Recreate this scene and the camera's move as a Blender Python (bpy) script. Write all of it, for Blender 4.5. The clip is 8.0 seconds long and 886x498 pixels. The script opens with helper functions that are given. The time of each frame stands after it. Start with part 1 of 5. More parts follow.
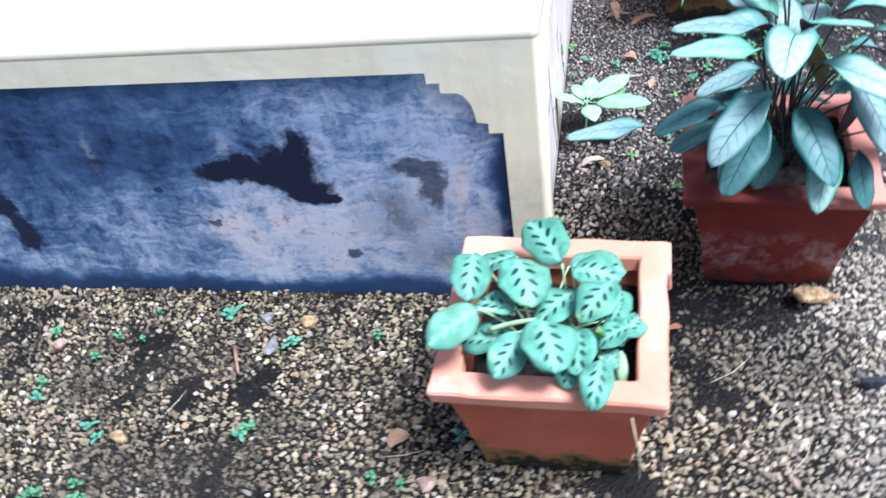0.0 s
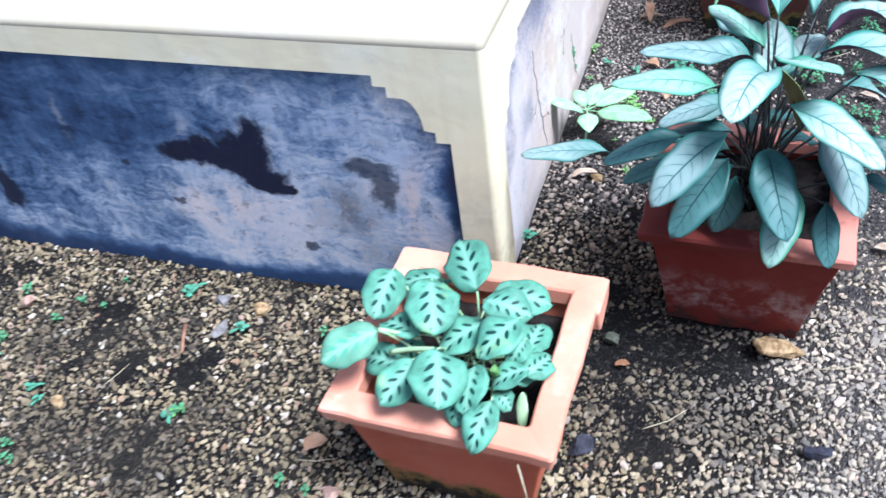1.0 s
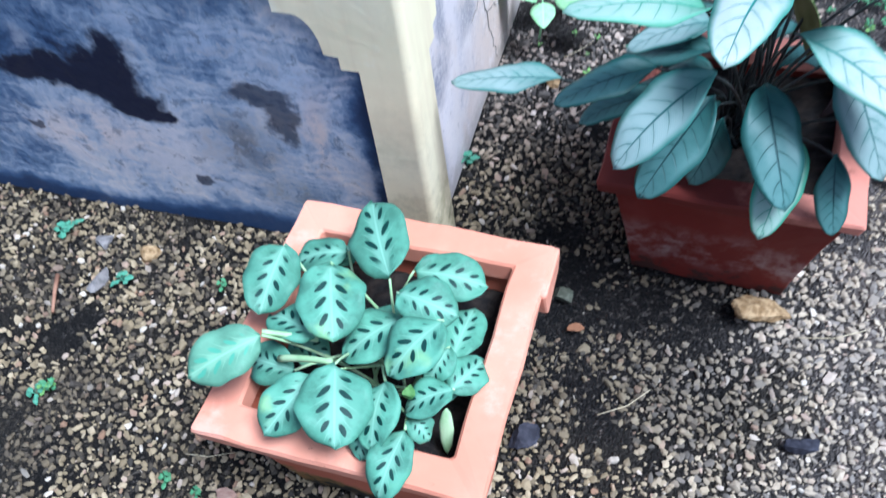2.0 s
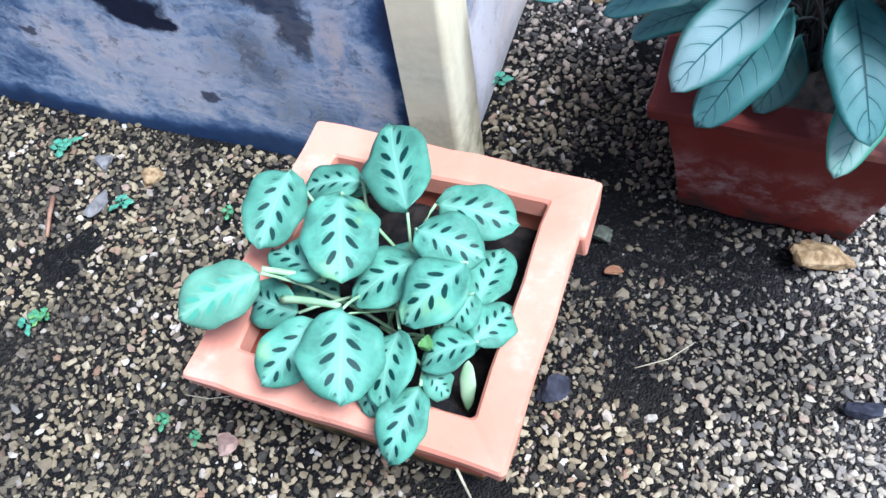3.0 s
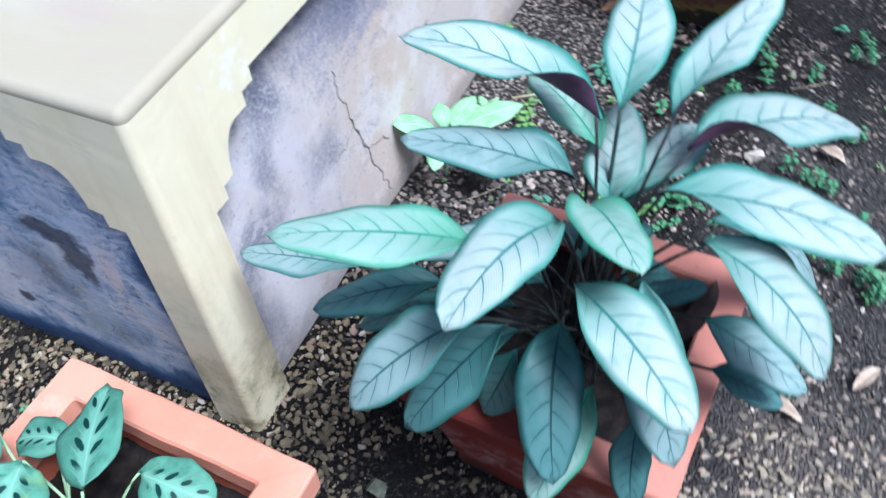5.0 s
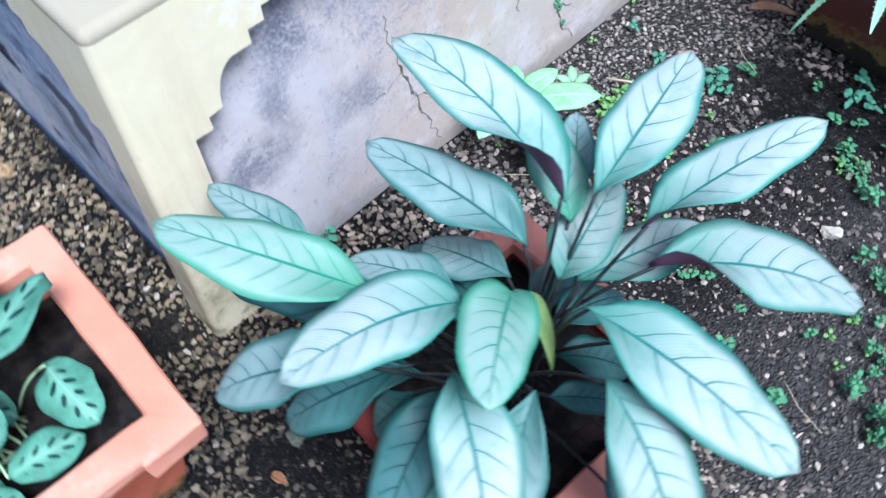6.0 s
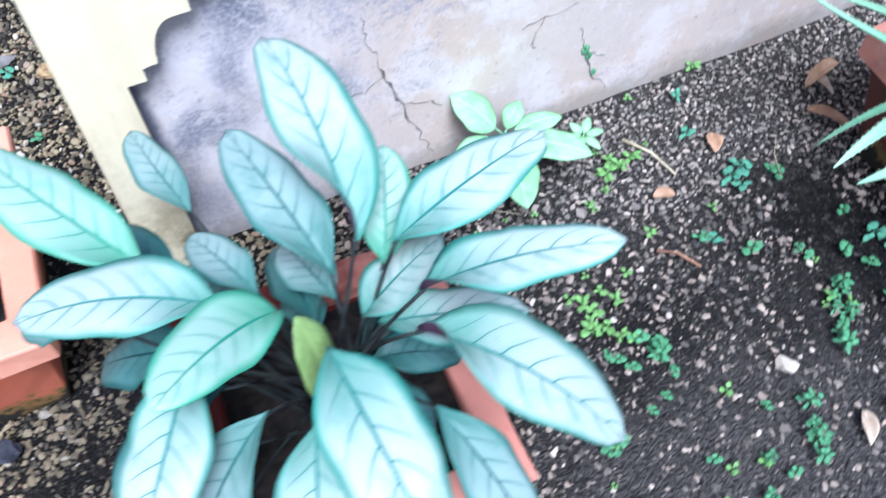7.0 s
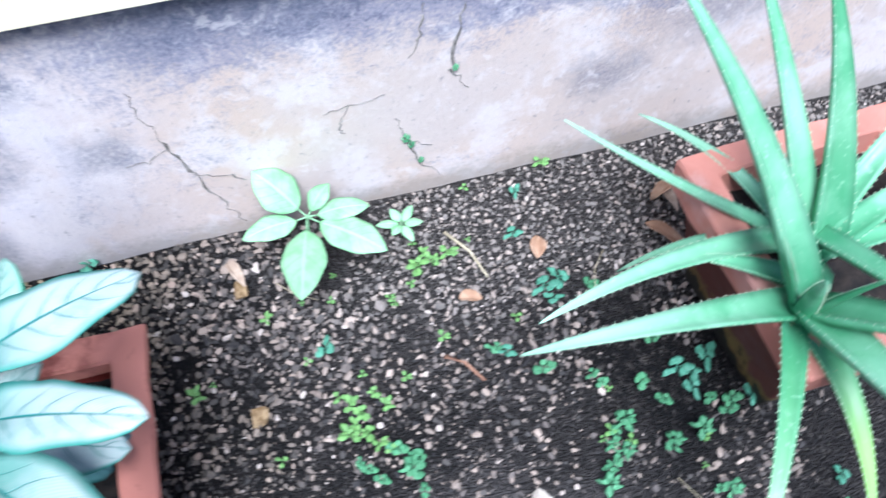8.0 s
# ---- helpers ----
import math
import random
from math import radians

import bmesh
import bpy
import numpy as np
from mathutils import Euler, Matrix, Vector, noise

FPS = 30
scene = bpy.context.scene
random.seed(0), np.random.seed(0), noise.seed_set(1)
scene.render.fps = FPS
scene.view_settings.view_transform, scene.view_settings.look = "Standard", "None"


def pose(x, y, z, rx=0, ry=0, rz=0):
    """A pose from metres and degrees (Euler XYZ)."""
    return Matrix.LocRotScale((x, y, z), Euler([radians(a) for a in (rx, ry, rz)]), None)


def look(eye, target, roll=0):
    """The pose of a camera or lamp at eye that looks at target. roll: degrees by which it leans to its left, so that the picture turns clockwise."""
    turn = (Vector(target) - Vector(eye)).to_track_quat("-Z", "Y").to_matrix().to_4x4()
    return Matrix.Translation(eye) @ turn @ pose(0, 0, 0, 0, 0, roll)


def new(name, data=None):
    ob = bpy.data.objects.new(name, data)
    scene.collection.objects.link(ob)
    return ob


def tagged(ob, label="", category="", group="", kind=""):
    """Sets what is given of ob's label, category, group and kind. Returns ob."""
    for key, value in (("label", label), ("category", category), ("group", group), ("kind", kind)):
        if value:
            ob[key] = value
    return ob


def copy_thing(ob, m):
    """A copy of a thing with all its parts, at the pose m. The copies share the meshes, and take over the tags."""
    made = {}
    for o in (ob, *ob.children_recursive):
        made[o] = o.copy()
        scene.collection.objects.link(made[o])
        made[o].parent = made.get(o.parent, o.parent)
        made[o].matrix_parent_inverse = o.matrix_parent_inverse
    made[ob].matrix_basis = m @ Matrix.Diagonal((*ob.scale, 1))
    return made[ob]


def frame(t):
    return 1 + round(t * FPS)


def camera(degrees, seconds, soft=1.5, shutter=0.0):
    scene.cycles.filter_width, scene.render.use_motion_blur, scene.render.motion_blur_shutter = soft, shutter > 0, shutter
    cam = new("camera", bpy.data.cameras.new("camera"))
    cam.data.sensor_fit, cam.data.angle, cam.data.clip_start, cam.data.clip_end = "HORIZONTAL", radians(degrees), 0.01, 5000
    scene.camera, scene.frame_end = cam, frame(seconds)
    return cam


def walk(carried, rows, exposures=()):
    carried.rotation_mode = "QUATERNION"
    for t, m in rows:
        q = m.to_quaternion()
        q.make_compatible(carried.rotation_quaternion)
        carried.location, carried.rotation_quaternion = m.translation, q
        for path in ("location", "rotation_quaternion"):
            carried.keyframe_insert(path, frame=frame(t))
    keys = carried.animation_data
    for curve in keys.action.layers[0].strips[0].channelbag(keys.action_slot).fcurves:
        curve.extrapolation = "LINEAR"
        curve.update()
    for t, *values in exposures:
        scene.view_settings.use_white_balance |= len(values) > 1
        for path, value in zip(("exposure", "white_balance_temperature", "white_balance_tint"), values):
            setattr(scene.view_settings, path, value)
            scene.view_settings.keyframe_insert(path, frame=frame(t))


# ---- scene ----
cam = camera(54.4, 8.0, soft=1.5, shutter=0.5)
PATH = [
    (0, (0.133, -1.002, 1.013), (-0.282, 0.441, -0.308), -10.4),
    (0.2, (0.191, -0.98, 1.021), (-0.273, 0.445, -0.304), -8.9),
    (0.5, (0.266, -0.964, 1.017), (-0.299, 0.429, -0.302), -8.1),
    (0.8, (0.311, -0.92, 1.013), (-0.305, 0.433, -0.325), -9.5),
    (1, (0.323, -0.88, 1.005), (-0.286, 0.461, -0.349), -9.7),
    (1.2, (0.328, -0.822, 0.992), (-0.258, 0.504, -0.385), -9.0),
    (1.5, (0.309, -0.722, 0.986), (-0.221, 0.536, -0.476), -8.0),
    (1.7, (0.301, -0.661, 0.962), (-0.203, 0.525, -0.568), -8.5),
    (2, (0.291, -0.615, 0.922), (-0.191, 0.477, -0.683), -9.9),
    (2.2, (0.283, -0.591, 0.902), (-0.199, 0.448, -0.738), -10.7),
    (3.3, (0.266, -0.553, 0.836), (-0.256, 0.38, -0.854), -12.7),
    (3.5, (0.278, -0.543, 0.838), (-0.245, 0.419, -0.836), -13.0),
    (3.8, (0.317, -0.501, 0.853), (-0.185, 0.519, -0.792), -13.2),
    (4, (0.347, -0.464, 0.863), (-0.121, 0.605, -0.761), -12.4),
    (4.2, (0.389, -0.433, 0.859), (-0.072, 0.691, -0.73), -11.5),
    (4.5, (0.439, -0.38, 0.878), (-0.03, 0.761, -0.695), -9.6),
    (4.7, (0.467, -0.36, 0.89), (-0.058, 0.781, -0.666), -8.7),
    (5, (0.482, -0.336, 0.896), (-0.158, 0.775, -0.638), -6.9),
    (5.2, (0.477, -0.296, 0.908), (-0.198, 0.751, -0.656), -4.7),
    (6.3, (0.589, -0.065, 0.931), (-0.226, 0.549, -0.789), -0.4),
    (6.5, (0.618, -0.019, 0.932), (-0.236, 0.533, -0.79), 0.6),
    (6.8, (0.648, 0.048, 0.943), (-0.258, 0.502, -0.781), -0.1),
    (7, (0.669, 0.097, 0.938), (-0.292, 0.518, -0.764), -0.9),
    (7.2, (0.665, 0.164, 0.948), (-0.307, 0.558, -0.755), -1.2),
    (7.5, (0.673, 0.275, 0.95), (-0.322, 0.653, -0.744), -0.7),
    (7.8, (0.690, 0.378, 0.954), (-0.338, 0.716, -0.730), -0.3),
    (8, (0.677, 0.43, 0.966), (-0.327, 0.759, -0.732), 1.7),
]
walk(cam, [(t, look(eye, target, roll)) for t, eye, target, roll in PATH],
     exposures=[(0.0, 1.20, 5180, 8), (1.0, 1.10, 5230, 8), (1.5, 0.80, 5050, 6), (2.0, 0.80, 5030, 6), (3.5, 1.02, 5080, 6), (4.5, 0.98, 5140, 8), (5.0, 0.67, 5120, 7), (6.5, 0.68, 5080, 7), (7.0, 0.90, 5080, 8), (7.5, 0.88, 5130, 9), (8.0, 0.98, 5200, 9)])

# ---- light ----
world = bpy.data.worlds.new("overcast_sky")
scene.world = world
world.use_nodes = True
wn = world.node_tree
sky = wn.nodes.new("ShaderNodeTexSky")
sky.sky_type = "NISHITA"
sky.sun_disc = False
sky.sun_elevation, sky.sun_rotation = radians(65), radians(110)
sky.air_density, sky.dust_density = 1.0, 4.0
wn.links.new(sky.outputs[0], wn.nodes["Background"].inputs[0])
wn.nodes["Background"].inputs[1].default_value = 0.085
sun = new("sun", bpy.data.lights.new("sun", "SUN"))
sun.data.energy, sun.data.angle, sun.data.color = 3.8, radians(22), (1.0, 0.97, 0.94)
sun.matrix_world = look((0.75, -0.15, 1.60), (0, 0, 0))


# ---- materials ----
class Nodes:
    """A material and short ways to add nodes to it."""

    def __init__(self, name, rough=0.7, spec=0.4):
        self.mat = bpy.data.materials.new(name)
        self.mat.use_nodes = True
        self.t = self.mat.node_tree
        self.b = self.t.nodes["Principled BSDF"]
        self.b.inputs["Roughness"].default_value = rough
        self.b.inputs["Specular IOR Level"].default_value = spec

    def put(self, socket, value):
        if isinstance(value, bpy.types.NodeSocket):
            self.t.links.new(value, socket)
        elif isinstance(value, (tuple, list)) and socket.type == "RGBA":
            socket.default_value = (*value[:3], 1)
        else:
            socket.default_value = value

    def math(self, op, a, b=0.0, clamp=False):
        n = self.t.nodes.new("ShaderNodeMath")
        n.operation, n.use_clamp = op, clamp
        self.put(n.inputs[0], a), self.put(n.inputs[1], b)
        return n.outputs[0]

    def vec(self, op, a, b=(0, 0, 0)):
        n = self.t.nodes.new("ShaderNodeVectorMath")
        n.operation = op
        self.put(n.inputs[0], a), self.put(n.inputs[1], b)
        return n.outputs["Value"] if op == "LENGTH" else n.outputs[0]

    def coord(self, kind="Object"):
        return self.t.nodes.new("ShaderNodeTexCoord").outputs[kind]

    def xyz(self, v):
        n = self.t.nodes.new("ShaderNodeSeparateXYZ")
        self.put(n.inputs[0], v)
        return n.outputs

    def noise(self, scale, detail=4.0, v=None, rough=0.55, colour=False):
        n = self.t.nodes.new("ShaderNodeTexNoise")
        n.inputs["Scale"].default_value, n.inputs["Detail"].default_value, n.inputs["Roughness"].default_value = scale, detail, rough
        self.put(n.inputs["Vector"], self.coord() if v is None else v)
        return n.outputs["Color" if colour else "Fac"]

    def span(self, x, a, b, lo=0.0, hi=1.0):
        n = self.t.nodes.new("ShaderNodeMapRange")
        n.interpolation_type = "SMOOTHSTEP"
        for k, value in enumerate((x, a, b, lo, hi)):
            self.put(n.inputs[k], value)
        return n.outputs[0]

    def mix(self, f, a, b):
        n = self.t.nodes.new("ShaderNodeMix")
        n.data_type = "RGBA"
        self.put(n.inputs[0], f), self.put(n.inputs[6], a), self.put(n.inputs[7], b)
        return n.outputs[2]

    def ramp(self, f, *stops):
        n = self.t.nodes.new("ShaderNodeValToRGB")
        while len(n.color_ramp.elements) < len(stops):
            n.color_ramp.elements.new(0.5)
        for e, (p, c) in zip(n.color_ramp.elements, stops):
            e.position, e.color = p, (*c, 1)
        self.put(n.inputs[0], f)
        return n.outputs[0]

    def bump(self, h, strength=0.4, distance=0.002):
        n = self.t.nodes.new("ShaderNodeBump")
        n.inputs["Strength"].default_value, n.inputs["Distance"].default_value = strength, distance
        self.put(n.inputs["Height"], h)
        self.put(self.b.inputs["Normal"], n.outputs[0])

    def done(self, colour, rough=None):
        self.put(self.b.inputs["Base Color"], colour)
        if rough is not None:
            self.put(self.b.inputs["Roughness"], rough)
        return self.mat


def cream_paint():
    m = Nodes("cream_limewash", 0.75, 0.25)
    big, fine = m.noise(4.5, 5), m.noise(38, 6)
    c = m.mix(m.span(big, 0.42, 0.72), (0.84, 0.74, 0.505), (0.85, 0.78, 0.61))
    x, y, z = m.xyz(m.coord())
    run = m.noise(16, 6, m.vec("MULTIPLY", m.coord(), (1.6, 1.6, 0.16)), 0.6)
    c = m.mix(m.math("MULTIPLY", m.span(run, 0.48, 0.66), m.span(z, 0.47, 0.25, 0.25, 0.6)), c, (0.71, 0.585, 0.40))
    c = m.mix(m.span(m.noise(11, 7, None, 0.65), 0.58, 0.70, 0, 0.7), c, (0.90, 0.88, 0.80))
    stain_shade = m.math("MULTIPLY", m.span(m.noise(9, 7, None, 0.65), 0.40, 0.62), m.span(z, 0.40, 0.04))
    c = m.mix(m.math("MULTIPLY", stain_shade, 0.85), c, (0.42, 0.35, 0.19))
    c = m.mix(m.math("MULTIPLY", m.span(m.noise(30, 8, None, 0.7), 0.50, 0.64), m.span(z, 0.16, 0.0, 0, 0.8)), c, (0.15, 0.14, 0.08))
    c = m.mix(m.span(m.noise(26, 8, None, 0.7), 0.62, 0.74, 0, 0.45), c, (0.60, 0.52, 0.38))
    m.bump(m.math("ADD", big, m.math("ADD", m.math("MULTIPLY", fine, 0.35), m.math("MULTIPLY", m.noise(12, 5), 0.6))), 0.45, 0.005)
    return m.done(c)


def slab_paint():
    """Rubbed cream wash on the upper slab, darkened to offset the light from above, with pinkish plaster showing in
    long smears.
    """
    m = Nodes("toned_down_cream_wash", 0.8, 0.2)
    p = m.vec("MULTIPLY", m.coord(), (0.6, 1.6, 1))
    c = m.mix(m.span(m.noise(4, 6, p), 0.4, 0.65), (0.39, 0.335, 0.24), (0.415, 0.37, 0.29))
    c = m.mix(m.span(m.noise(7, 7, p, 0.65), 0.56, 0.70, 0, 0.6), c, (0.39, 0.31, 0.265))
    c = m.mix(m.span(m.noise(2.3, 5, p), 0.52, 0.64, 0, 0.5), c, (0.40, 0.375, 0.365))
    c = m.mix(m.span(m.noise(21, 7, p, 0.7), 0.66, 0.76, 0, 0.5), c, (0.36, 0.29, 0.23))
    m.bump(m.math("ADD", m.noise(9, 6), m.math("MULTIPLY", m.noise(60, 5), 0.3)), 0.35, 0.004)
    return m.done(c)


def front_panel_paint():
    """Worn navy dado paint: brushed, thin in places so that grey cement shows through, with a few deep stains."""
    m = Nodes("navy_dado_paint", 0.6, 0.3)
    p = m.coord()
    warp = m.vec("SCALE", m.vec("SUBTRACT", m.noise(9, 6, p, 0.65, True), (0.5, 0.5, 0.5)))
    warp.node.inputs["Scale"].default_value = 0.10
    q = m.vec("ADD", p, warp)
    x, y, z = m.xyz(q)
    cloud, patch, grain = m.noise(5.5, 5, q, 0.55), m.noise(17, 6, q, 0.6), m.noise(60, 6, p, 0.7)
    stroke = m.noise(30, 5, m.vec("MULTIPLY", q, (0.45, 1, 3.2)), 0.65)
    scrape = m.noise(26, 4, m.vec("MULTIPLY", q, (3.4, 1, 0.5)), 0.6)
    low = m.span(z, 0.31, 0.12)
    right = m.span(x, -0.66, -0.30)
    edge = m.math("MULTIPLY", m.span(x, -0.042, -0.070), m.span(z, 0.008, 0.052))
    edge = m.math("MULTIPLY", edge, m.span(z, 0.44, 0.37, 0.5, 1))
    wear = m.math("ADD", m.math("ADD", m.math("MULTIPLY", low, 0.30), m.math("MULTIPLY", right, 0.36)), 0.18)
    wear = m.math("ADD", wear, m.math("MULTIPLY", m.math("SUBTRACT", cloud, 0.5), 1.45))
    wear = m.math("MULTIPLY", wear, m.math("ADD", m.math("MULTIPLY", edge, 0.9), 0.1))
    rough = m.math("ADD", m.math("MULTIPLY", m.math("SUBTRACT", patch, 0.5), 1.0), m.math("MULTIPLY", m.math("SUBTRACT", stroke, 0.5), 1.15))
    rough = m.math("ADD", rough, m.math("ADD", m.math("MULTIPLY", m.math("SUBTRACT", grain, 0.5), 0.45), m.math("MULTIPLY", m.math("SUBTRACT", scrape, 0.5), 0.55)))
    f = m.math("ADD", wear, m.math("MULTIPLY", rough, m.math("MULTIPLY", edge, m.span(m.math("ADD", right, low), 0.0, 1.2, 0.4, 1.0))), True)
    c = m.ramp(f, (0.0, (0.016, 0.032, 0.085)), (0.22, (0.066, 0.118, 0.235)), (0.45, (0.19, 0.265, 0.405)), (0.7, (0.45, 0.50, 0.61)), (1.0, (0.72, 0.67, 0.67)))
    for cx, cz, rx, rz, deep, tint in ((-0.112, 0.205, 0.024, 0.080, 0.9, (0.74, 0.60, 0.55)), (-0.45, 0.140, 0.12, 0.06, 0.9, (0.78, 0.66, 0.64)), (-0.30, 0.165, 0.08, 0.05, 0.85, (0.70, 0.66, 0.70)), (-0.36, 0.10, 0.16, 0.03, 0.7, (0.62, 0.60, 0.66)), (-0.26, 0.34, 0.11, 0.035, 0.7, (0.42, 0.50, 0.66)), (-0.14, 0.29, 0.05, 0.06, 0.7, (0.46, 0.54, 0.68)), (-0.32, 0.265, 0.03, 0.05, 0.6, (0.48, 0.54, 0.66)), (-0.475, 0.295, 0.022, 0.022, 0.6, (0.46, 0.46, 0.52)), (-0.225, 0.170, 0.065, 0.05, 0.7, (0.045, 0.055, 0.075)),
                                       (-0.175, 0.085, 0.05, 0.035, 0.6, (0.06, 0.07, 0.05)), (-0.70, 0.30, 0.008, 0.045, 0.5, (0.40, 0.40, 0.42))):
        d = m.vec("LENGTH", m.vec("DIVIDE", m.vec("SUBTRACT", q, (cx, 0, cz)), (rx, 10, rz)))
        c = m.mix(m.math("MULTIPLY", m.span(d, 1.4, 0.1, 0, deep), m.span(m.math("ADD", patch, m.math("MULTIPLY", rough, 0.5)), 0.30, 0.62, 0.1, 1)), c, tint)
    dark = 0.0
    for cx, cz, rx, rz, deep in ((-0.487, 0.248, 0.048, 0.022, 1), (-0.43, 0.258, 0.042, 0.030, 1), (-0.378, 0.262, 0.048, 0.048, 1), (-0.352, 0.290, 0.026, 0.036, 1), (-0.358, 0.222, 0.040, 0.026, 1), (-0.325, 0.208, 0.022, 0.011, 1),
                                 (-0.918, 0.20, 0.022, 0.045, 0.95), (-0.902, 0.13, 0.024, 0.045, 0.95), (-0.175, 0.255, 0.036, 0.020, 0.8), (-0.155, 0.225, 0.018, 0.028, 0.8), (-0.29, 0.08, 0.013, 0.010, 0.8), (-0.60, 0.215, 0.008, 0.006, 0.8), (-0.535, 0.155, 0.009, 0.007, 0.8)):
        d = m.vec("LENGTH", m.vec("DIVIDE", m.vec("SUBTRACT", q, (cx, 0, cz)), (rx, 10, rz)))
        dark = m.math("MAXIMUM", dark, m.span(m.math("ADD", d, m.math("MULTIPLY", m.math("SUBTRACT", grain, 0.5), 0.9)), 1.3, 0.8, 0, deep))
    flake = m.noise(48, 9, m.vec("MULTIPLY", q, (0.8, 1, 1.3)), 0.75)
    c = m.mix(m.math("MULTIPLY", m.span(flake, 0.53, 0.60, 0, 0.45), m.span(wear, 0.15, 0.6)), c, (0.52, 0.51, 0.55))
    c = m.mix(m.math("MULTIPLY", m.span(flake, 0.45, 0.38, 0, 0.5), m.span(wear, 0.1, 0.5)), c, (0.045, 0.065, 0.11))
    c = m.mix(dark, c, (0.011, 0.014, 0.038))
    c = m.mix(m.span(m.noise(70, 4, m.vec("MULTIPLY", q, (1.6, 1, 0.7))), 0.69, 0.76, 0, 0.4), c, (0.42, 0.43, 0.48))
    m.bump(m.math("ADD", grain, m.math("ADD", m.math("MULTIPLY", stroke, 0.6), patch)), 0.35, 0.003)
    return m.done(c, m.span(patch, 0.3, 0.7, 0.45, 0.75))


def side_panel_paint():
    """The same dado paint weathered almost to bare plaster: bluish above, cream and pink below, with soft streaks and smudges."""
    m = Nodes("weathered_plaster", 0.78, 0.22)
    p = m.coord()
    warp = m.vec("SCALE", m.vec("SUBTRACT", m.noise(6, 5, p, 0.55, True), (0.5, 0.5, 0.5)))
    warp.node.inputs["Scale"].default_value = 0.14
    q = m.vec("ADD", p, warp)
    x, y, z = m.xyz(q)
    z0 = m.xyz(p)[2]
    cloud, soft = m.noise(4.2, 6, p, 0.55), m.noise(11, 6, q, 0.55)
    grain, fine = m.noise(55, 8, p, 0.72), m.noise(210, 5, p, 0.75)
    streak = m.noise(15, 6, m.vec("MULTIPLY", q, (1, 1.5, 0.28)), 0.6)
    drag = m.noise(15, 6, m.vec("MULTIPLY", q, (1, 0.35, 1.9)), 0.6)
    near = m.span(y, 0.42, 0.16)
    c = m.mix(m.span(cloud, 0.36, 0.64), (0.60, 0.51, 0.46), (0.62, 0.49, 0.405))
    c = m.mix(m.math("MULTIPLY", near, m.span(soft, 0.30, 0.60, 0.4, 1.0)), c, (0.665, 0.61, 0.62))
    c = m.mix(m.span(m.noise(9, 7, p, 0.66), 0.48, 0.63, 0, 0.7), c, (0.72, 0.655, 0.635))
    f = m.math("MULTIPLY", m.span(z, 0.20, 0.40), m.span(y, 0.12, 0.42, 0.45, 1.0))
    f = m.math("ADD", f, m.math("MULTIPLY", m.math("SUBTRACT", cloud, 0.50), 1.2))
    f = m.math("ADD", f, m.math("MULTIPLY", m.math("SUBTRACT", m.mix(near, drag, streak), 0.5), 1.2))
    f = m.math("ADD", f, m.math("MULTIPLY", m.math("SUBTRACT", grain, 0.5), 1.3))
    f = m.math("ADD", f, m.math("MULTIPLY", m.math("SUBTRACT", fine, 0.5), 1.5))
    c = m.mix(m.span(f, 0.12, 0.78, 0, 0.85), c, (0.275, 0.27, 0.345))
    c = m.mix(m.span(f, 0.64, 1.25, 0, 0.85), c, (0.07, 0.083, 0.145))
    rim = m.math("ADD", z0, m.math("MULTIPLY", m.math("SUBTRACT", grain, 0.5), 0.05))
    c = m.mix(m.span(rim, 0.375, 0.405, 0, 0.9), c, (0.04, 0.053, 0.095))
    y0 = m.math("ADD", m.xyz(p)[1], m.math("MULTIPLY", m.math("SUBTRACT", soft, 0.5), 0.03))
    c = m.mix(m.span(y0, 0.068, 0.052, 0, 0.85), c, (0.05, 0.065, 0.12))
    for cy, cz, ry, rz, deep in ((0.178, 0.335, 0.024, 0.055, 0.9), (0.152, 0.25, 0.020, 0.05, 0.7), (0.105, 0.185, 0.038, 0.035, 0.85), (0.245, 0.195, 0.045, 0.035, 0.65), (0.27, 0.165, 0.03, 0.02, 0.5), (0.866, 0.15, 0.06, 0.05, 0.6), (1.02, 0.26, 0.17, 0.07, 0.6), (0.085, 0.09, 0.03, 0.08, 0.6), (0.41, 0.345, 0.14, 0.035, 0.5)):
        d = m.vec("LENGTH", m.vec("DIVIDE", m.vec("SUBTRACT", q, (0, cy, cz)), (10, ry, rz)))
        c = m.mix(m.math("MULTIPLY", m.span(m.math("ADD", d, m.math("MULTIPLY", m.math("SUBTRACT", grain, 0.5), 1.6)), 1.5, 0.2, 0, deep), m.span(fine, 0.3, 0.6, 0.45, 1)), c, (0.155, 0.165, 0.22))
    c = m.mix(m.span(m.noise(85, 7, p, 0.74), 0.57, 0.68, 0, 0.55), c, (0.22, 0.20, 0.21))
    c = m.mix(m.span(m.noise(30, 8, q, 0.72), 0.55, 0.65, 0, 0.5), c, (0.73, 0.67, 0.65))
    low = m.math("ADD", z0, m.math("MULTIPLY", m.math("SUBTRACT", grain, 0.5), 0.09))
    c = m.mix(m.span(low, 0.045, 0.0, 0, 0.55), c, (0.23, 0.205, 0.17))
    m.bump(m.math("ADD", m.math("ADD", grain, m.math("MULTIPLY", fine, 0.4)), soft), 0.4, 0.003)
    return m.done(c)


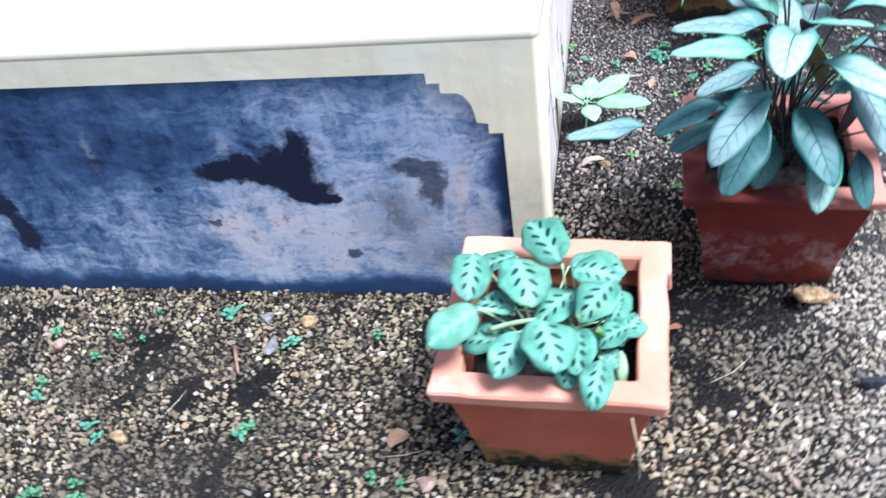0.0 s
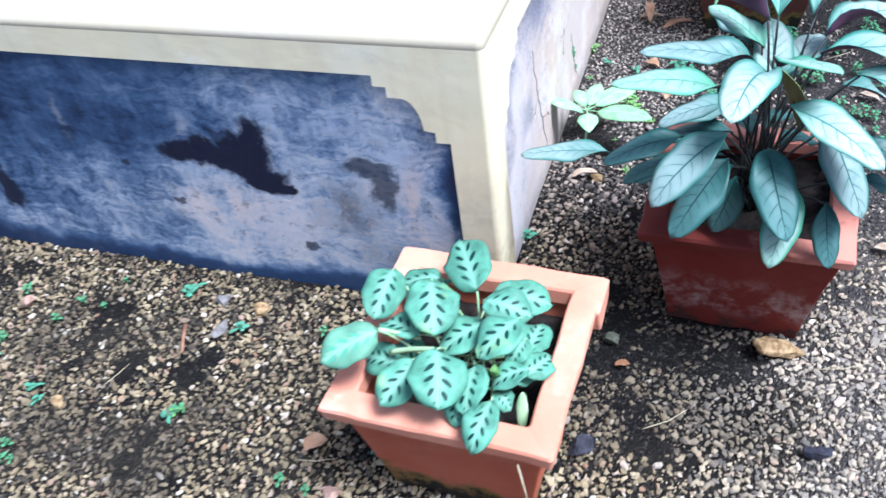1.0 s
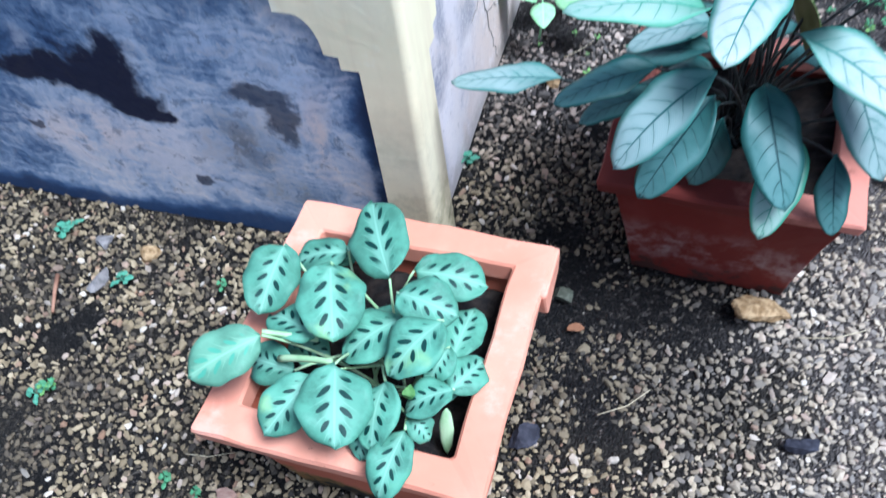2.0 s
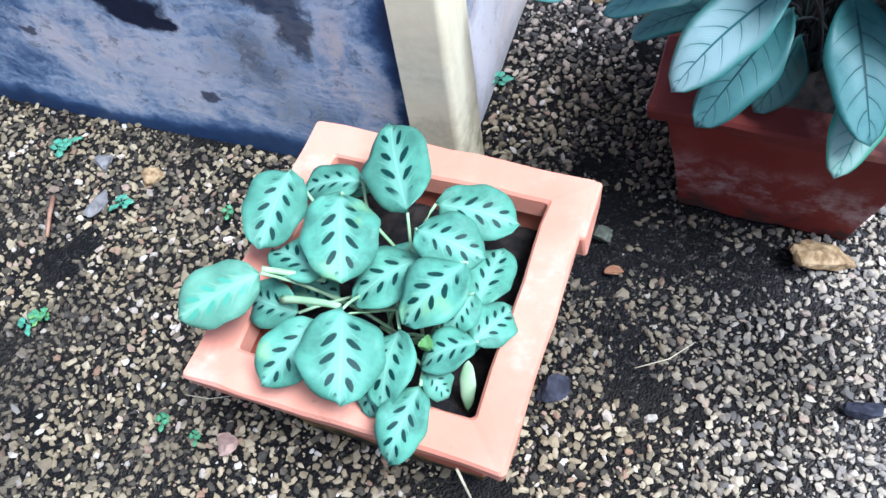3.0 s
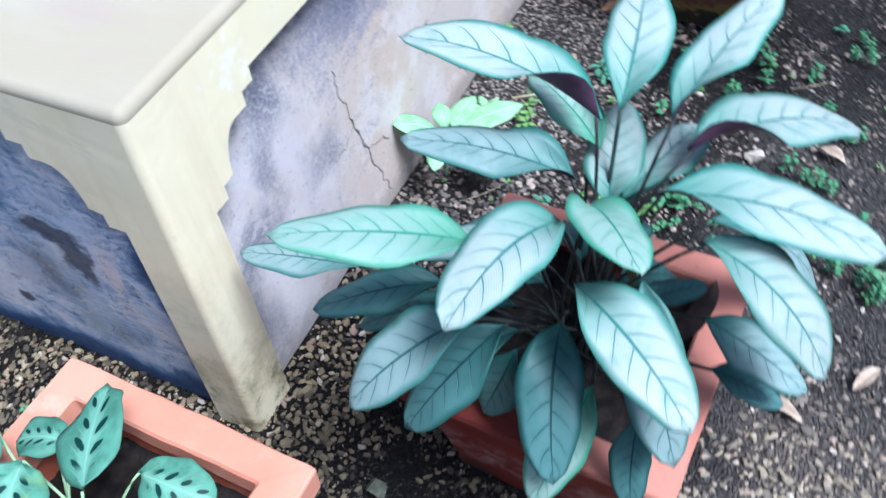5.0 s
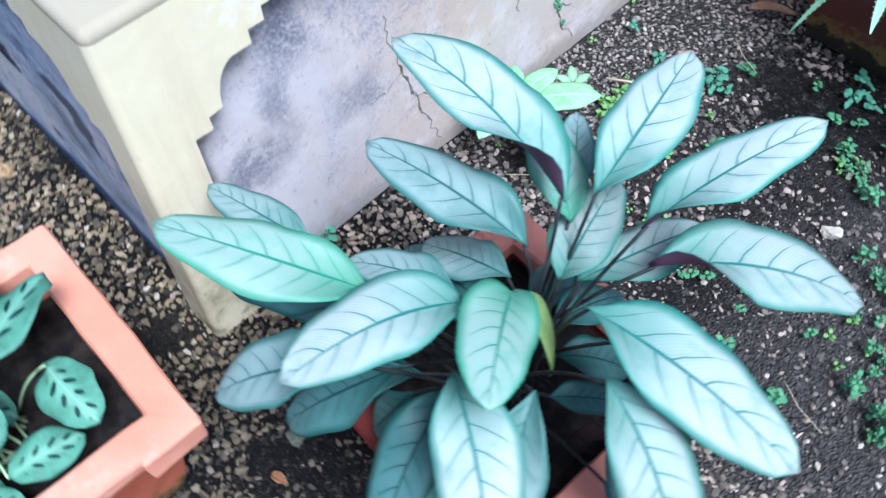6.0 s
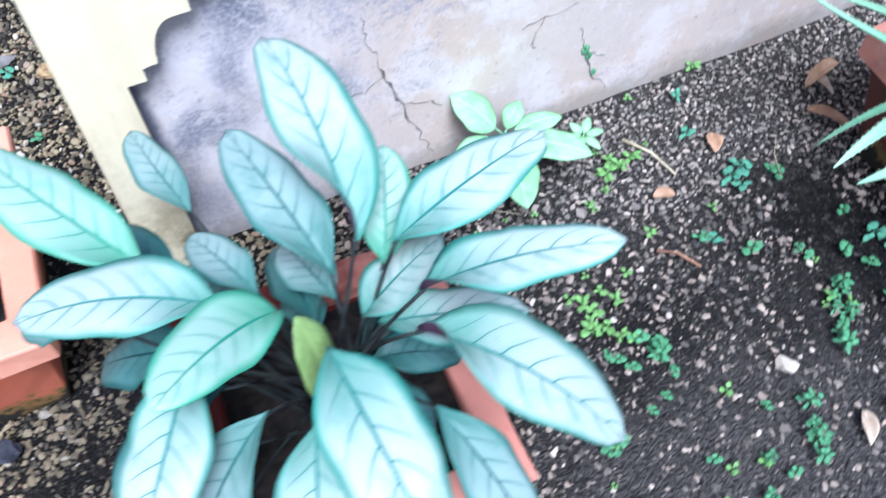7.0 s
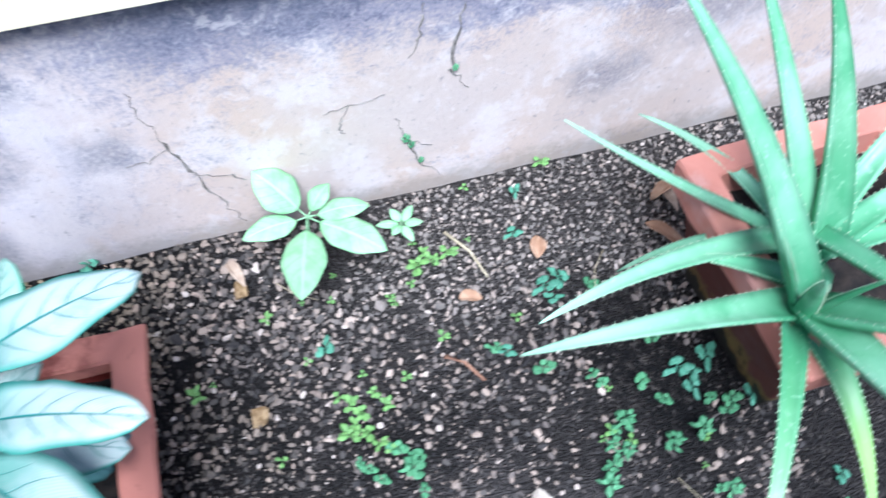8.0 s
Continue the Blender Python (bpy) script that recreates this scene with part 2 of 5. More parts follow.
def terracotta(name, tint, foot):
    m = Nodes(name, 0.72, 0.25)
    p = m.coord()
    big, fine = m.noise(9, 6, p), m.noise(120, 4, p)
    c = m.mix(m.span(big, 0.35, 0.7), tint, tuple(v * f for v, f in zip(tint, (1.12, 1.30, 1.38))))
    c = m.mix(m.span(m.noise(30, 7, p, 0.7), 0.6, 0.75, 0, 0.5), c, tuple(0.6 * v for v in tint))
    c = m.mix(m.span(m.noise(13, 8, p, 0.68), 0.52, 0.66, 0, 0.55), c, tuple(min(1, v * f) for v, f in zip(tint, (1.18, 1.75, 2.1))))
    c = m.mix(m.span(m.noise(70, 5, p, 0.7), 0.66, 0.74, 0, 0.6), c, tuple(0.4 * v for v in tint))
    z = m.xyz(p)[2]
    low = m.math("ADD", m.span(z, 0.085, 0.0), m.math("MULTIPLY", m.math("MULTIPLY", m.math("SUBTRACT", m.noise(24, 8, p, 0.68), 0.46), 2.8), m.span(z, 0.13, 0.05)))
    if foot == "moss":
        c = m.mix(m.span(low, 0.50, 0.78, 0, 0.9), c, (0.17, 0.115, 0.035))
        c = m.mix(m.span(low, 0.82, 1.05), c, (0.022, 0.02, 0.014))
    else:
        band = m.math("MULTIPLY", m.span(z, 0.015, 0.05), m.span(z, 0.13, 0.07))
        c = m.mix(m.math("MULTIPLY", band, m.span(m.noise(26, 9, p, 0.72), 0.42, 0.66, 0, 0.75)), c, (0.42, 0.30, 0.265))
        c = m.mix(m.span(low, 0.9, 1.2, 0, 0.8), c, (0.035, 0.025, 0.02))
    m.bump(m.math("ADD", big, m.math("MULTIPLY", fine, 0.5)), 0.25, 0.002)
    return m.done(c)


def lit_side_rim(name, dark, pale):
    """Red clay rim with light painted in: pink on the lit open side, dark where leaves shade it."""
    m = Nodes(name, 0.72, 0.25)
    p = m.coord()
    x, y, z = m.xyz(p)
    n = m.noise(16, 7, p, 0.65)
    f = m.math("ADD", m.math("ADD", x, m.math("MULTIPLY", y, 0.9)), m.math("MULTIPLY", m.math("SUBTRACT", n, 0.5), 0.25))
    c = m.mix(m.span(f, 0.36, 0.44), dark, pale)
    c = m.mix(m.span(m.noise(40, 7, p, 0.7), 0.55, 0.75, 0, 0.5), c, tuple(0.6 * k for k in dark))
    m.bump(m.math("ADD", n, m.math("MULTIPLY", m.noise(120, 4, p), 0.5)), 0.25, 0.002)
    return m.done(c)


def plain(name, colour, other, scale, rough=0.8, bump=0.4, distance=0.002, spec=0.3):
    m = Nodes(name, rough, spec)
    n = m.noise(scale, 8)
    c = m.mix(m.span(n, 0.35, 0.68), colour, other)
    m.bump(n, bump, distance)
    return m.done(c)


def gravel_paint():
    m = Nodes("mixed_gravel", 0.8, 0.25)
    r = m.t.nodes.new("ShaderNodeNewGeometry").outputs["Random Per Island"]
    tan = m.ramp(r, (0.0, (0.028, 0.025, 0.022)), (0.16, (0.07, 0.056, 0.039)), (0.4, (0.185, 0.142, 0.084)), (0.66, (0.285, 0.222, 0.132)), (0.86, (0.385, 0.31, 0.20)), (0.92, (0.25, 0.145, 0.09)), (1.0, (0.56, 0.50, 0.41)))
    grey = m.ramp(r, (0.0, (0.03, 0.028, 0.028)), (0.30, (0.075, 0.066, 0.06)), (0.58, (0.16, 0.132, 0.115)), (0.80, (0.27, 0.212, 0.172)), (0.95, (0.40, 0.315, 0.255)), (1.0, (0.54, 0.46, 0.40)))
    x, y, z = m.xyz(m.coord())
    c = m.mix(m.span(m.math("ADD", y, m.math("MULTIPLY", m.noise(3.5, 4), 0.5)), 0.30, 0.62), tan, grey)
    soft = m.math("MULTIPLY", m.math("SUBTRACT", m.noise(4, 4), 0.5), 0.5)
    dust = m.math("MAXIMUM", m.math("MULTIPLY", m.span(m.math("ADD", x, soft), 0.26, 0.56), m.span(y, 0.35, 0.0)), m.math("MULTIPLY", m.span(m.math("ADD", x, soft), 0.26, 0.10), m.span(y, 0.35, 0.6)))
    c = m.mix(m.math("MULTIPLY", dust, m.span(y, 0.2, 0.5, 0.40, 0.30)), c, (0.50, 0.44, 0.385))
    soiled = m.math("MULTIPLY", m.span(m.noise(6.5, 5, None, 0.6), 0.46, 0.60), m.span(x, 0.05, -0.35))
    c = m.mix(m.math("MULTIPLY", soiled, 0.7), c, (0.045, 0.036, 0.028))
    # Chips darkened between the pots to stand in for the shade there.
    stain_shade = m.math("ADD", m.vec("LENGTH", m.vec("SUBTRACT", m.coord(), (0.235, -0.02, 0))), m.math("MULTIPLY", m.math("SUBTRACT", m.noise(8, 5), 0.5), 0.2))
    c = m.mix(m.span(stain_shade, 0.25, 0.15, 0.0, 0.58), c, (0.035, 0.031, 0.026))
    n = m.noise(90, 5)
    c = m.mix(m.span(n, 0.5, 0.75, 0, 0.45), c, (0.12, 0.10, 0.08))
    m.bump(m.noise(260, 4), 0.3, 0.001)
    return m.done(c)


def soil_paint():
    m = Nodes("dark_soil", 0.9, 0.2)
    big = m.noise(5, 6)
    cell = m.t.nodes.new("ShaderNodeTexVoronoi")
    cell.inputs["Scale"].default_value = 260
    m.put(cell.inputs["Vector"], m.vec("ADD", m.coord(), m.vec("SCALE", m.noise(60, 3, None, 0.6, True))))
    cell.inputs["Vector"].links[0].from_node.inputs[1].links[0].from_node.inputs["Scale"].default_value = 0.02
    r = m.xyz(cell.outputs["Color"])[0]
    grit = m.ramp(r, (0.0, (0.006, 0.006, 0.007)), (0.45, (0.014, 0.012, 0.012)), (0.78, (0.036, 0.030, 0.027)), (0.94, (0.10, 0.085, 0.072)), (1.0, (0.22, 0.19, 0.165)))
    c = m.mix(m.span(big, 0.38, 0.62, 0.25, 0.85), (0.008, 0.0075, 0.008), grit)
    sx, sy, sz = m.xyz(m.coord())
    strip = m.math("MULTIPLY", m.math("MULTIPLY", m.span(sx, 0.30, 0.12), m.span(sx, -0.2, -0.05)), m.math("MULTIPLY", m.span(sy, 0.35, 0.6), m.span(sy, 1.9, 1.4)))
    c = m.mix(m.math("MULTIPLY", strip, m.span(m.noise(130, 4), 0.4, 0.6, 0.1, 0.8)), c, (0.23, 0.205, 0.185))
    dusty = m.math("MULTIPLY", m.span(sy, 0.22, 0.42), m.span(m.noise(7, 5), 0.34, 0.56, 0.4, 1.0))
    # Front soil stays dark between the pots as part of that painted shade.
    stain_shade = m.math("ADD", m.vec("LENGTH", m.vec("SUBTRACT", m.coord(), (0.22, 0.0, 0))), m.math("MULTIPLY", m.math("SUBTRACT", m.noise(8, 5), 0.5), 0.2))
    front = m.math("MULTIPLY", m.math("MULTIPLY", m.span(sy, 0.2, 0.05), m.span(stain_shade, 0.17, 0.26)), m.span(m.noise(6, 5), 0.42, 0.6, 0.15, 1.0))
    c = m.mix(m.math("MULTIPLY", front, m.span(m.noise(150, 4), 0.35, 0.65, 0.3, 0.9)), c, (0.066, 0.055, 0.042))
    # No pale grit close to the aloe pot, so the soil stays darker.
    near_aloe = m.math("ADD", m.vec("LENGTH", m.vec("SUBTRACT", m.coord(), (0.29, 0.86, 0))), m.math("MULTIPLY", m.math("SUBTRACT", m.noise(10, 5), 0.5), 0.14))
    dusty = m.math("MULTIPLY", dusty, m.span(near_aloe, 0.10, 0.20))
    c = m.mix(m.math("MULTIPLY", dusty, m.span(m.noise(150, 4), 0.35, 0.65, 0.25, 0.9)), c, (0.072, 0.063, 0.058))
    dry = m.math("MULTIPLY", m.span(m.math("ADD", sx, m.math("MULTIPLY", m.math("SUBTRACT", m.noise(8, 5), 0.5), 0.3)), 0.38, 0.54), m.span(sy, 0.85, 0.62))
    c = m.mix(m.math("MULTIPLY", dry, m.span(m.noise(120, 5), 0.35, 0.65, 0.3, 0.95)), c, (0.165, 0.146, 0.138))
    sand = m.math("MULTIPLY", m.span(m.math("ADD", sx, m.math("MULTIPLY", m.math("SUBTRACT", m.noise(9, 5), 0.5), 0.35)), 0.46, 0.60), m.span(sy, 0.32, 0.18))
    c = m.mix(m.math("MULTIPLY", sand, m.span(m.noise(90, 5), 0.35, 0.6, 0.45, 0.95)), c, (0.24, 0.20, 0.175))
    away = m.span(m.math("ADD", m.vec("LENGTH", m.vec("SUBTRACT", m.coord(), (0.1, 0.3, 0))), m.math("MULTIPLY", m.math("SUBTRACT", m.noise(6, 5), 0.5), 0.5)), 1.05, 1.55)
    chip = m.t.nodes.new("ShaderNodeTexVoronoi")
    chip.inputs["Scale"].default_value = 105
    m.put(chip.inputs["Vector"], m.coord())
    tone = m.ramp(m.xyz(chip.outputs["Color"])[0], (0.0, (0.03, 0.027, 0.023)), (0.2, (0.15, 0.125, 0.09)), (0.5, (0.30, 0.25, 0.18)), (0.85, (0.42, 0.36, 0.27)), (1.0, (0.52, 0.47, 0.40)))
    tone = m.mix(m.span(chip.outputs["Distance"], 0.42, 0.62), tone, (0.02, 0.018, 0.016))
    bed = m.math("MAXIMUM", m.span(m.noise(2.1, 5), 0.30, 0.46), 0.6)
    c = m.mix(m.math("MULTIPLY", away, bed), c, tone)
    m.bump(m.math("ADD", m.math("MULTIPLY", m.math("SUBTRACT", 1.0, m.math("MULTIPLY", cell.outputs["Distance"], 200.0)), 0.2), m.noise(45, 8, None, 0.7)), 0.8, 0.006)
    return m.done(c)


def uv(m):
    n = m.t.nodes.new("ShaderNodeUVMap")
    x, y, z = m.xyz(n.outputs[0])
    side = m.math("SUBTRACT", m.math("MULTIPLY", x, 2.0), 1.0)
    return side, m.math("ABSOLUTE", side), y


def feather_leaf(name, light, rim, vein, dark_to=0.58):
    """A silvery blade with a green margin, a dark midrib and dark feathered side veins."""
    m = Nodes(name, 0.5, 0.35)
    side, s, v = uv(m)
    wob = m.math("MULTIPLY", m.math("SUBTRACT", m.noise(30, 3), 0.5), 0.35)
    shift = m.math("MULTIPLY", m.math("GREATER_THAN", side, 0.0), 0.45)
    own = m.t.nodes.new("ShaderNodeObjectInfo").outputs["Random"]
    shift = m.math("ADD", shift, own)
    ph = m.math("ADD", m.math("SUBTRACT", m.math("MULTIPLY", v, m.math("ADD", 6.4, m.math("MULTIPLY", own, 2.0))), m.math("MULTIPLY", m.math("POWER", s, 1.3), 1.5)), m.math("ADD", shift, wob))
    d = m.math("ABSOLUTE", m.math("SUBTRACT", m.math("FRACT", ph), 0.5))
    line = m.math("MULTIPLY", m.span(m.math("ADD", d, m.math("MULTIPLY", s, 0.03)), 0.058, 0.020), m.span(m.math("ADD", s, m.math("MULTIPLY", wob, 1.2)), 0.95, 0.45))
    halo = m.math("MULTIPLY", m.span(d, 0.34, 0.05), m.span(s, 0.9, 0.2, 0.0, 0.4))
    mid = m.span(m.math("ADD", s, m.math("MULTIPLY", v, 0.04)), 0.075, 0.035)
    c = m.mix(m.span(m.math("ADD", s, m.math("MULTIPLY", wob, 0.6)), 0.70, 1.02), light, rim)
    # Teal towards the base, deepened to stand in for shade among the stalks.
    c = m.mix(m.span(m.math("ADD", v, m.math("MULTIPLY", wob, 0.5)), dark_to, 0.0, 0, 0.85), c, rim)
    c = m.mix(m.math("MULTIPLY", own, 0.3), c, tuple(0.55 * k for k in light))
    c = m.mix(m.math("MULTIPLY", halo, 0.35), c, rim)
    c = m.mix(m.math("MAXIMUM", m.math("MULTIPLY", line, 0.78), mid), c, vein)
    c = m.mix(m.span(m.noise(38, 6, None, 0.65), 0.48, 0.72, 0, 0.35), c, rim)
    fine = m.math("ABSOLUTE", m.math("SUBTRACT", m.math("FRACT", m.math("MULTIPLY", ph, 7.0)), 0.5))
    c = m.mix(m.span(fine, 0.35, 0.05, 0, 0.16), c, tuple(1.5 * k for k in rim))
    c = m.mix(m.span(m.noise(170, 3), 0.70, 0.76, 0, 0.4), c, (0.25, 0.24, 0.16))
    m.bump(m.math("SUBTRACT", 1.0, m.math("MAXIMUM", line, mid)), 0.5, 0.0015)
    return m.done(c)


def blotched_leaf(name, light, pale, blot):
    """A soft green blade with a pale midrib and a row of dark blotches on either side."""
    m = Nodes(name, 0.55, 0.22)
    side, s, v = uv(m)
    wob = m.math("MULTIPLY", m.math("SUBTRACT", m.noise(60, 3), 0.5), 0.25)
    flip = m.math("MULTIPLY", m.math("GREATER_THAN", side, 0.0), 0.3)
    ph = m.math("FRACT", m.math("ADD", m.math("SUBTRACT", m.math("MULTIPLY", v, 4.9), m.math("MULTIPLY", s, 1.5)), m.math("ADD", wob, flip)))
    size = m.math("ADD", 0.55, m.math("MULTIPLY", m.noise(24, 2), 0.9))
    a = m.math("DIVIDE", m.math("SUBTRACT", ph, 0.5), m.math("ADD", m.math("MULTIPLY", size, 0.20), m.math("MULTIPLY", m.math("SUBTRACT", 0.33, s), 0.25)))
    b = m.math("DIVIDE", m.math("SUBTRACT", s, 0.30), m.math("MULTIPLY", size, 0.175))
    d = m.math("ADD", m.math("MULTIPLY", a, a), m.math("MULTIPLY", b, b))
    d = m.math("ADD", d, m.math("MULTIPLY", m.math("SUBTRACT", m.noise(160, 2), 0.5), 0.8))
    spot = m.math("MULTIPLY", m.span(d, 1.2, 0.65), m.math("MULTIPLY", m.span(v, 0.13, 0.22), m.span(v, 0.95, 0.86)))
    own = m.t.nodes.new("ShaderNodeObjectInfo").outputs["Random"]
    c = m.mix(m.span(m.noise(40, 6, None, 0.65), 0.38, 0.66), light, tuple(0.62 * k for k in light))
    c = m.mix(m.math("MULTIPLY", m.span(own, 0.5, 1.0), 0.5), c, tuple(0.55 * k for k in light))
    c = m.mix(m.math("MULTIPLY", m.span(m.noise(22, 3), 0.54, 0.68), m.span(own, 0.5, 0.0, 0, 0.5)), c, (0.30, 0.46, 0.16))
    vein = m.math("ABSOLUTE", m.math("SUBTRACT", ph, 0.02))
    band = m.math("MULTIPLY", m.span(m.math("ADD", s, m.math("MULTIPLY", m.math("ABSOLUTE", m.math("SUBTRACT", ph, 0.5)), -0.25)), 0.30, 0.04), 0.45)
    c = m.mix(m.math("MAXIMUM", band, m.math("MULTIPLY", m.math("MULTIPLY", m.span(vein, 0.10, 0.02), m.span(s, 0.7, 0.2)), 0.45)), c, pale)
    c = m.mix(spot, c, blot)
    c = m.mix(m.span(s, 0.05, 0.02, 0, 0.55), c, pale)
    c = m.mix(m.span(s, 0.90, 1.0, 0, 0.4), c, tuple(0.6 * k for k in light))
    m.bump(m.math("ADD", m.math("ADD", m.span(vein, 0.3, 0.0), m.span(s, 0.12, 0.0)), m.math("MULTIPLY", m.noise(120, 4), 0.5)), -0.6, 0.002)
    return m.done(c)


def green_leaf(name, light, dark):
    m = Nodes(name, 0.5, 0.35)
    side, s, v = uv(m)
    c = m.mix(m.span(m.noise(60, 4), 0.35, 0.7), light, dark)
    d = m.math("ABSOLUTE", m.math("SUBTRACT", m.math("FRACT", m.math("SUBTRACT", m.math("MULTIPLY", v, 6.0), m.math("MULTIPLY", s, 1.4))), 0.5))
    c = m.mix(m.span(d, 0.10, 0.02, 0, 0.35), c, tuple(0.7 * k for k in dark))
    c = m.mix(m.span(s, 0.10, 0.04, 0, 0.6), c, tuple(min(1, 1.4 * k) for k in light))
    own = m.t.nodes.new("ShaderNodeObjectInfo").outputs["Random"]
    c = m.mix(m.math("MULTIPLY", own, 0.4), c, tuple(0.5 * k for k in dark))
    m.bump(m.span(d, 0.12, 0.0), -0.3, 0.0008)
    return m.done(c)


def aloe_flesh():
    """Waxy green flesh with a pale bloom, faint lengthwise streaks and small pale flecks; every leaf its own tone."""
    m = Nodes("aloe_flesh", 0.42, 0.4)
    own = m.t.nodes.new("ShaderNodeObjectInfo").outputs["Random"]
    c = m.mix(own, (0.07, 0.25, 0.11), (0.14, 0.35, 0.19))
    c = m.mix(m.span(m.noise(16, 6), 0.38, 0.62), c, (0.21, 0.43, 0.26))
    c = m.mix(m.span(m.noise(150, 3), 0.60, 0.70, 0, 0.5), c, (0.36, 0.55, 0.40))
    c = m.mix(m.span(m.noise(45, 6, None, 0.7), 0.60, 0.74, 0, 0.5), c, (0.05, 0.20, 0.08))
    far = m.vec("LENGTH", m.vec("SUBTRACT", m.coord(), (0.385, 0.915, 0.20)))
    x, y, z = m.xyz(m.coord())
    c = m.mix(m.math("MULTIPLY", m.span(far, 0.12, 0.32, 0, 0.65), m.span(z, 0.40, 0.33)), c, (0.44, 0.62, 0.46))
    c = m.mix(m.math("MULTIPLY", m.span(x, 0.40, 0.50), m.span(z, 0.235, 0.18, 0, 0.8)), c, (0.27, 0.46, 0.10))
    # Darker green towards the foot of the rosette.
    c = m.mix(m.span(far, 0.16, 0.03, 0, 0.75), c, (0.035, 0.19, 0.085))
    m.bump(m.noise(70, 5), 0.25, 0.001)
    return m.done(c, m.span(m.noise(30, 4), 0.3, 0.7, 0.32, 0.58))


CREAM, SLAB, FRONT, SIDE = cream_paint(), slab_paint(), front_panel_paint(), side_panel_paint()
CLAY_PALE = terracotta("pink_terracotta", (0.60, 0.235, 0.150), "moss")
CLAY_ORANGE = terracotta("orange_terracotta", (0.43, 0.105, 0.055), "moss")
CLAY_RED = terracotta("red_terracotta", (0.155, 0.020, 0.013), "lime")
# Soiled clay, darkened further for the shade on the aloe pot's body.
CLAY_DIRTY_SHADED = terracotta("soiled_shaded_terracotta", (0.105, 0.036, 0.028), "moss")
CLAY_PINK = terracotta("sun_bleached_terracotta", (0.46, 0.18, 0.13), "moss")
CLAY_RIM = lit_side_rim("lit_and_shaded_terracotta", (0.13, 0.021, 0.015), (0.56, 0.22, 0.16))
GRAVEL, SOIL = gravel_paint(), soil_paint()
POT_SOIL = plain("potting_soil", (0.006, 0.005, 0.005), (0.025, 0.018, 0.014), 60, 0.9, 0.8, 0.006)
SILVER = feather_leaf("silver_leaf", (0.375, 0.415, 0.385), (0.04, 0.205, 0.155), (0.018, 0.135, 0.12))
# Darker copy of the leaf for low blades; shade is put into its colour.
SLATE_SHADED = feather_leaf("shaded_slate_leaf", (0.088, 0.190, 0.180), (0.009, 0.068, 0.058), (0.004, 0.032, 0.036), 0.7)
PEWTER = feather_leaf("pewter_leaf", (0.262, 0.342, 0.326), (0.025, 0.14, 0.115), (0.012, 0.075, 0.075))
MINT = feather_leaf("mint_leaf", (0.30, 0.40, 0.345), (0.04, 0.27, 0.15), (0.025, 0.18, 0.12))
PURPLE = plain("purple_underside", (0.055, 0.022, 0.055), (0.10, 0.05, 0.085), 25, 0.55, 0.2)
WITHERED = plain("withered_leaf", (0.016, 0.009, 0.010), (0.04, 0.022, 0.02), 50, 0.7, 0.5)
DARK_STALK = plain("dark_stalk", (0.015, 0.016, 0.018), (0.04, 0.05, 0.045), 40, 0.5, 0.2)
YELLOWED = green_leaf("yellowed_leaf", (0.23, 0.33, 0.11), (0.15, 0.23, 0.07))
OLIVE_BACK = plain("yellowed_underside", (0.10, 0.105, 0.035), (0.19, 0.17, 0.07), 40, 0.65, 0.3)
BLOTCH = blotched_leaf("blotched_leaf", (0.115, 0.30, 0.205), (0.25, 0.47, 0.35), (0.004, 0.032, 0.026))
BLOTCH_PALE = blotched_leaf("pale_blotched_leaf", (0.17, 0.37, 0.245), (0.27, 0.48, 0.33), (0.09, 0.30, 0.20))
PALE_STALK = plain("pale_stalk", (0.45, 0.60, 0.36), (0.30, 0.48, 0.24), 40, 0.5, 0.2)
BACK_GREEN = plain("leaf_back_green", (0.24, 0.40, 0.27), (0.16, 0.30, 0.20), 30, 0.6, 0.2)
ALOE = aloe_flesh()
ALOE_TOOTH = plain("aloe_tooth", (0.5, 0.62, 0.42), (0.6, 0.7, 0.5), 20, 0.5, 0.0)
WEED = green_leaf("weed_leaf", (0.11, 0.30, 0.14), (0.06, 0.20, 0.09))
WEED_BLUE = green_leaf("bluish_weed_leaf", (0.11, 0.31, 0.20), (0.06, 0.20, 0.12))
WEED_LIME = green_leaf("lime_weed_leaf", (0.20, 0.38, 0.11), (0.13, 0.28, 0.08))
WEED_PALE = green_leaf("pale_weed_leaf", (0.34, 0.58, 0.33), (0.24, 0.48, 0.23))
DRY = plain("dry_leaf", (0.30, 0.17, 0.10), (0.45, 0.30, 0.20), 40, 0.75, 0.4)
DRY_ORANGE = plain("rusty_leaf", (0.19, 0.085, 0.042), (0.27, 0.135, 0.07), 50, 0.75, 0.4)
DRY_PALE = plain("bleached_leaf", (0.36, 0.27, 0.20), (0.54, 0.43, 0.33), 60, 0.8, 0.6)
TWIG = plain("dry_twig", (0.24, 0.12, 0.075), (0.36, 0.20, 0.13), 60, 0.8, 0.5)
STRAW = plain("straw", (0.55, 0.48, 0.33), (0.42, 0.35, 0.22), 60, 0.8, 0.2)
CRACK = plain("crack_dirt", (0.13, 0.115, 0.10), (0.34, 0.31, 0.28), 70, 0.95, 0.5)
STONE_TAN = plain("tan_stone", (0.19, 0.115, 0.05), (0.40, 0.28, 0.15), 110, 0.85, 1.0, 0.005)
STONE_WHITE = plain("white_stone", (0.48, 0.41, 0.34), (0.60, 0.53, 0.44), 90, 0.85, 0.8)
STONE_GREY = plain("grey_stone", (0.13, 0.12, 0.12), (0.24, 0.22, 0.21), 90, 0.85, 0.8)
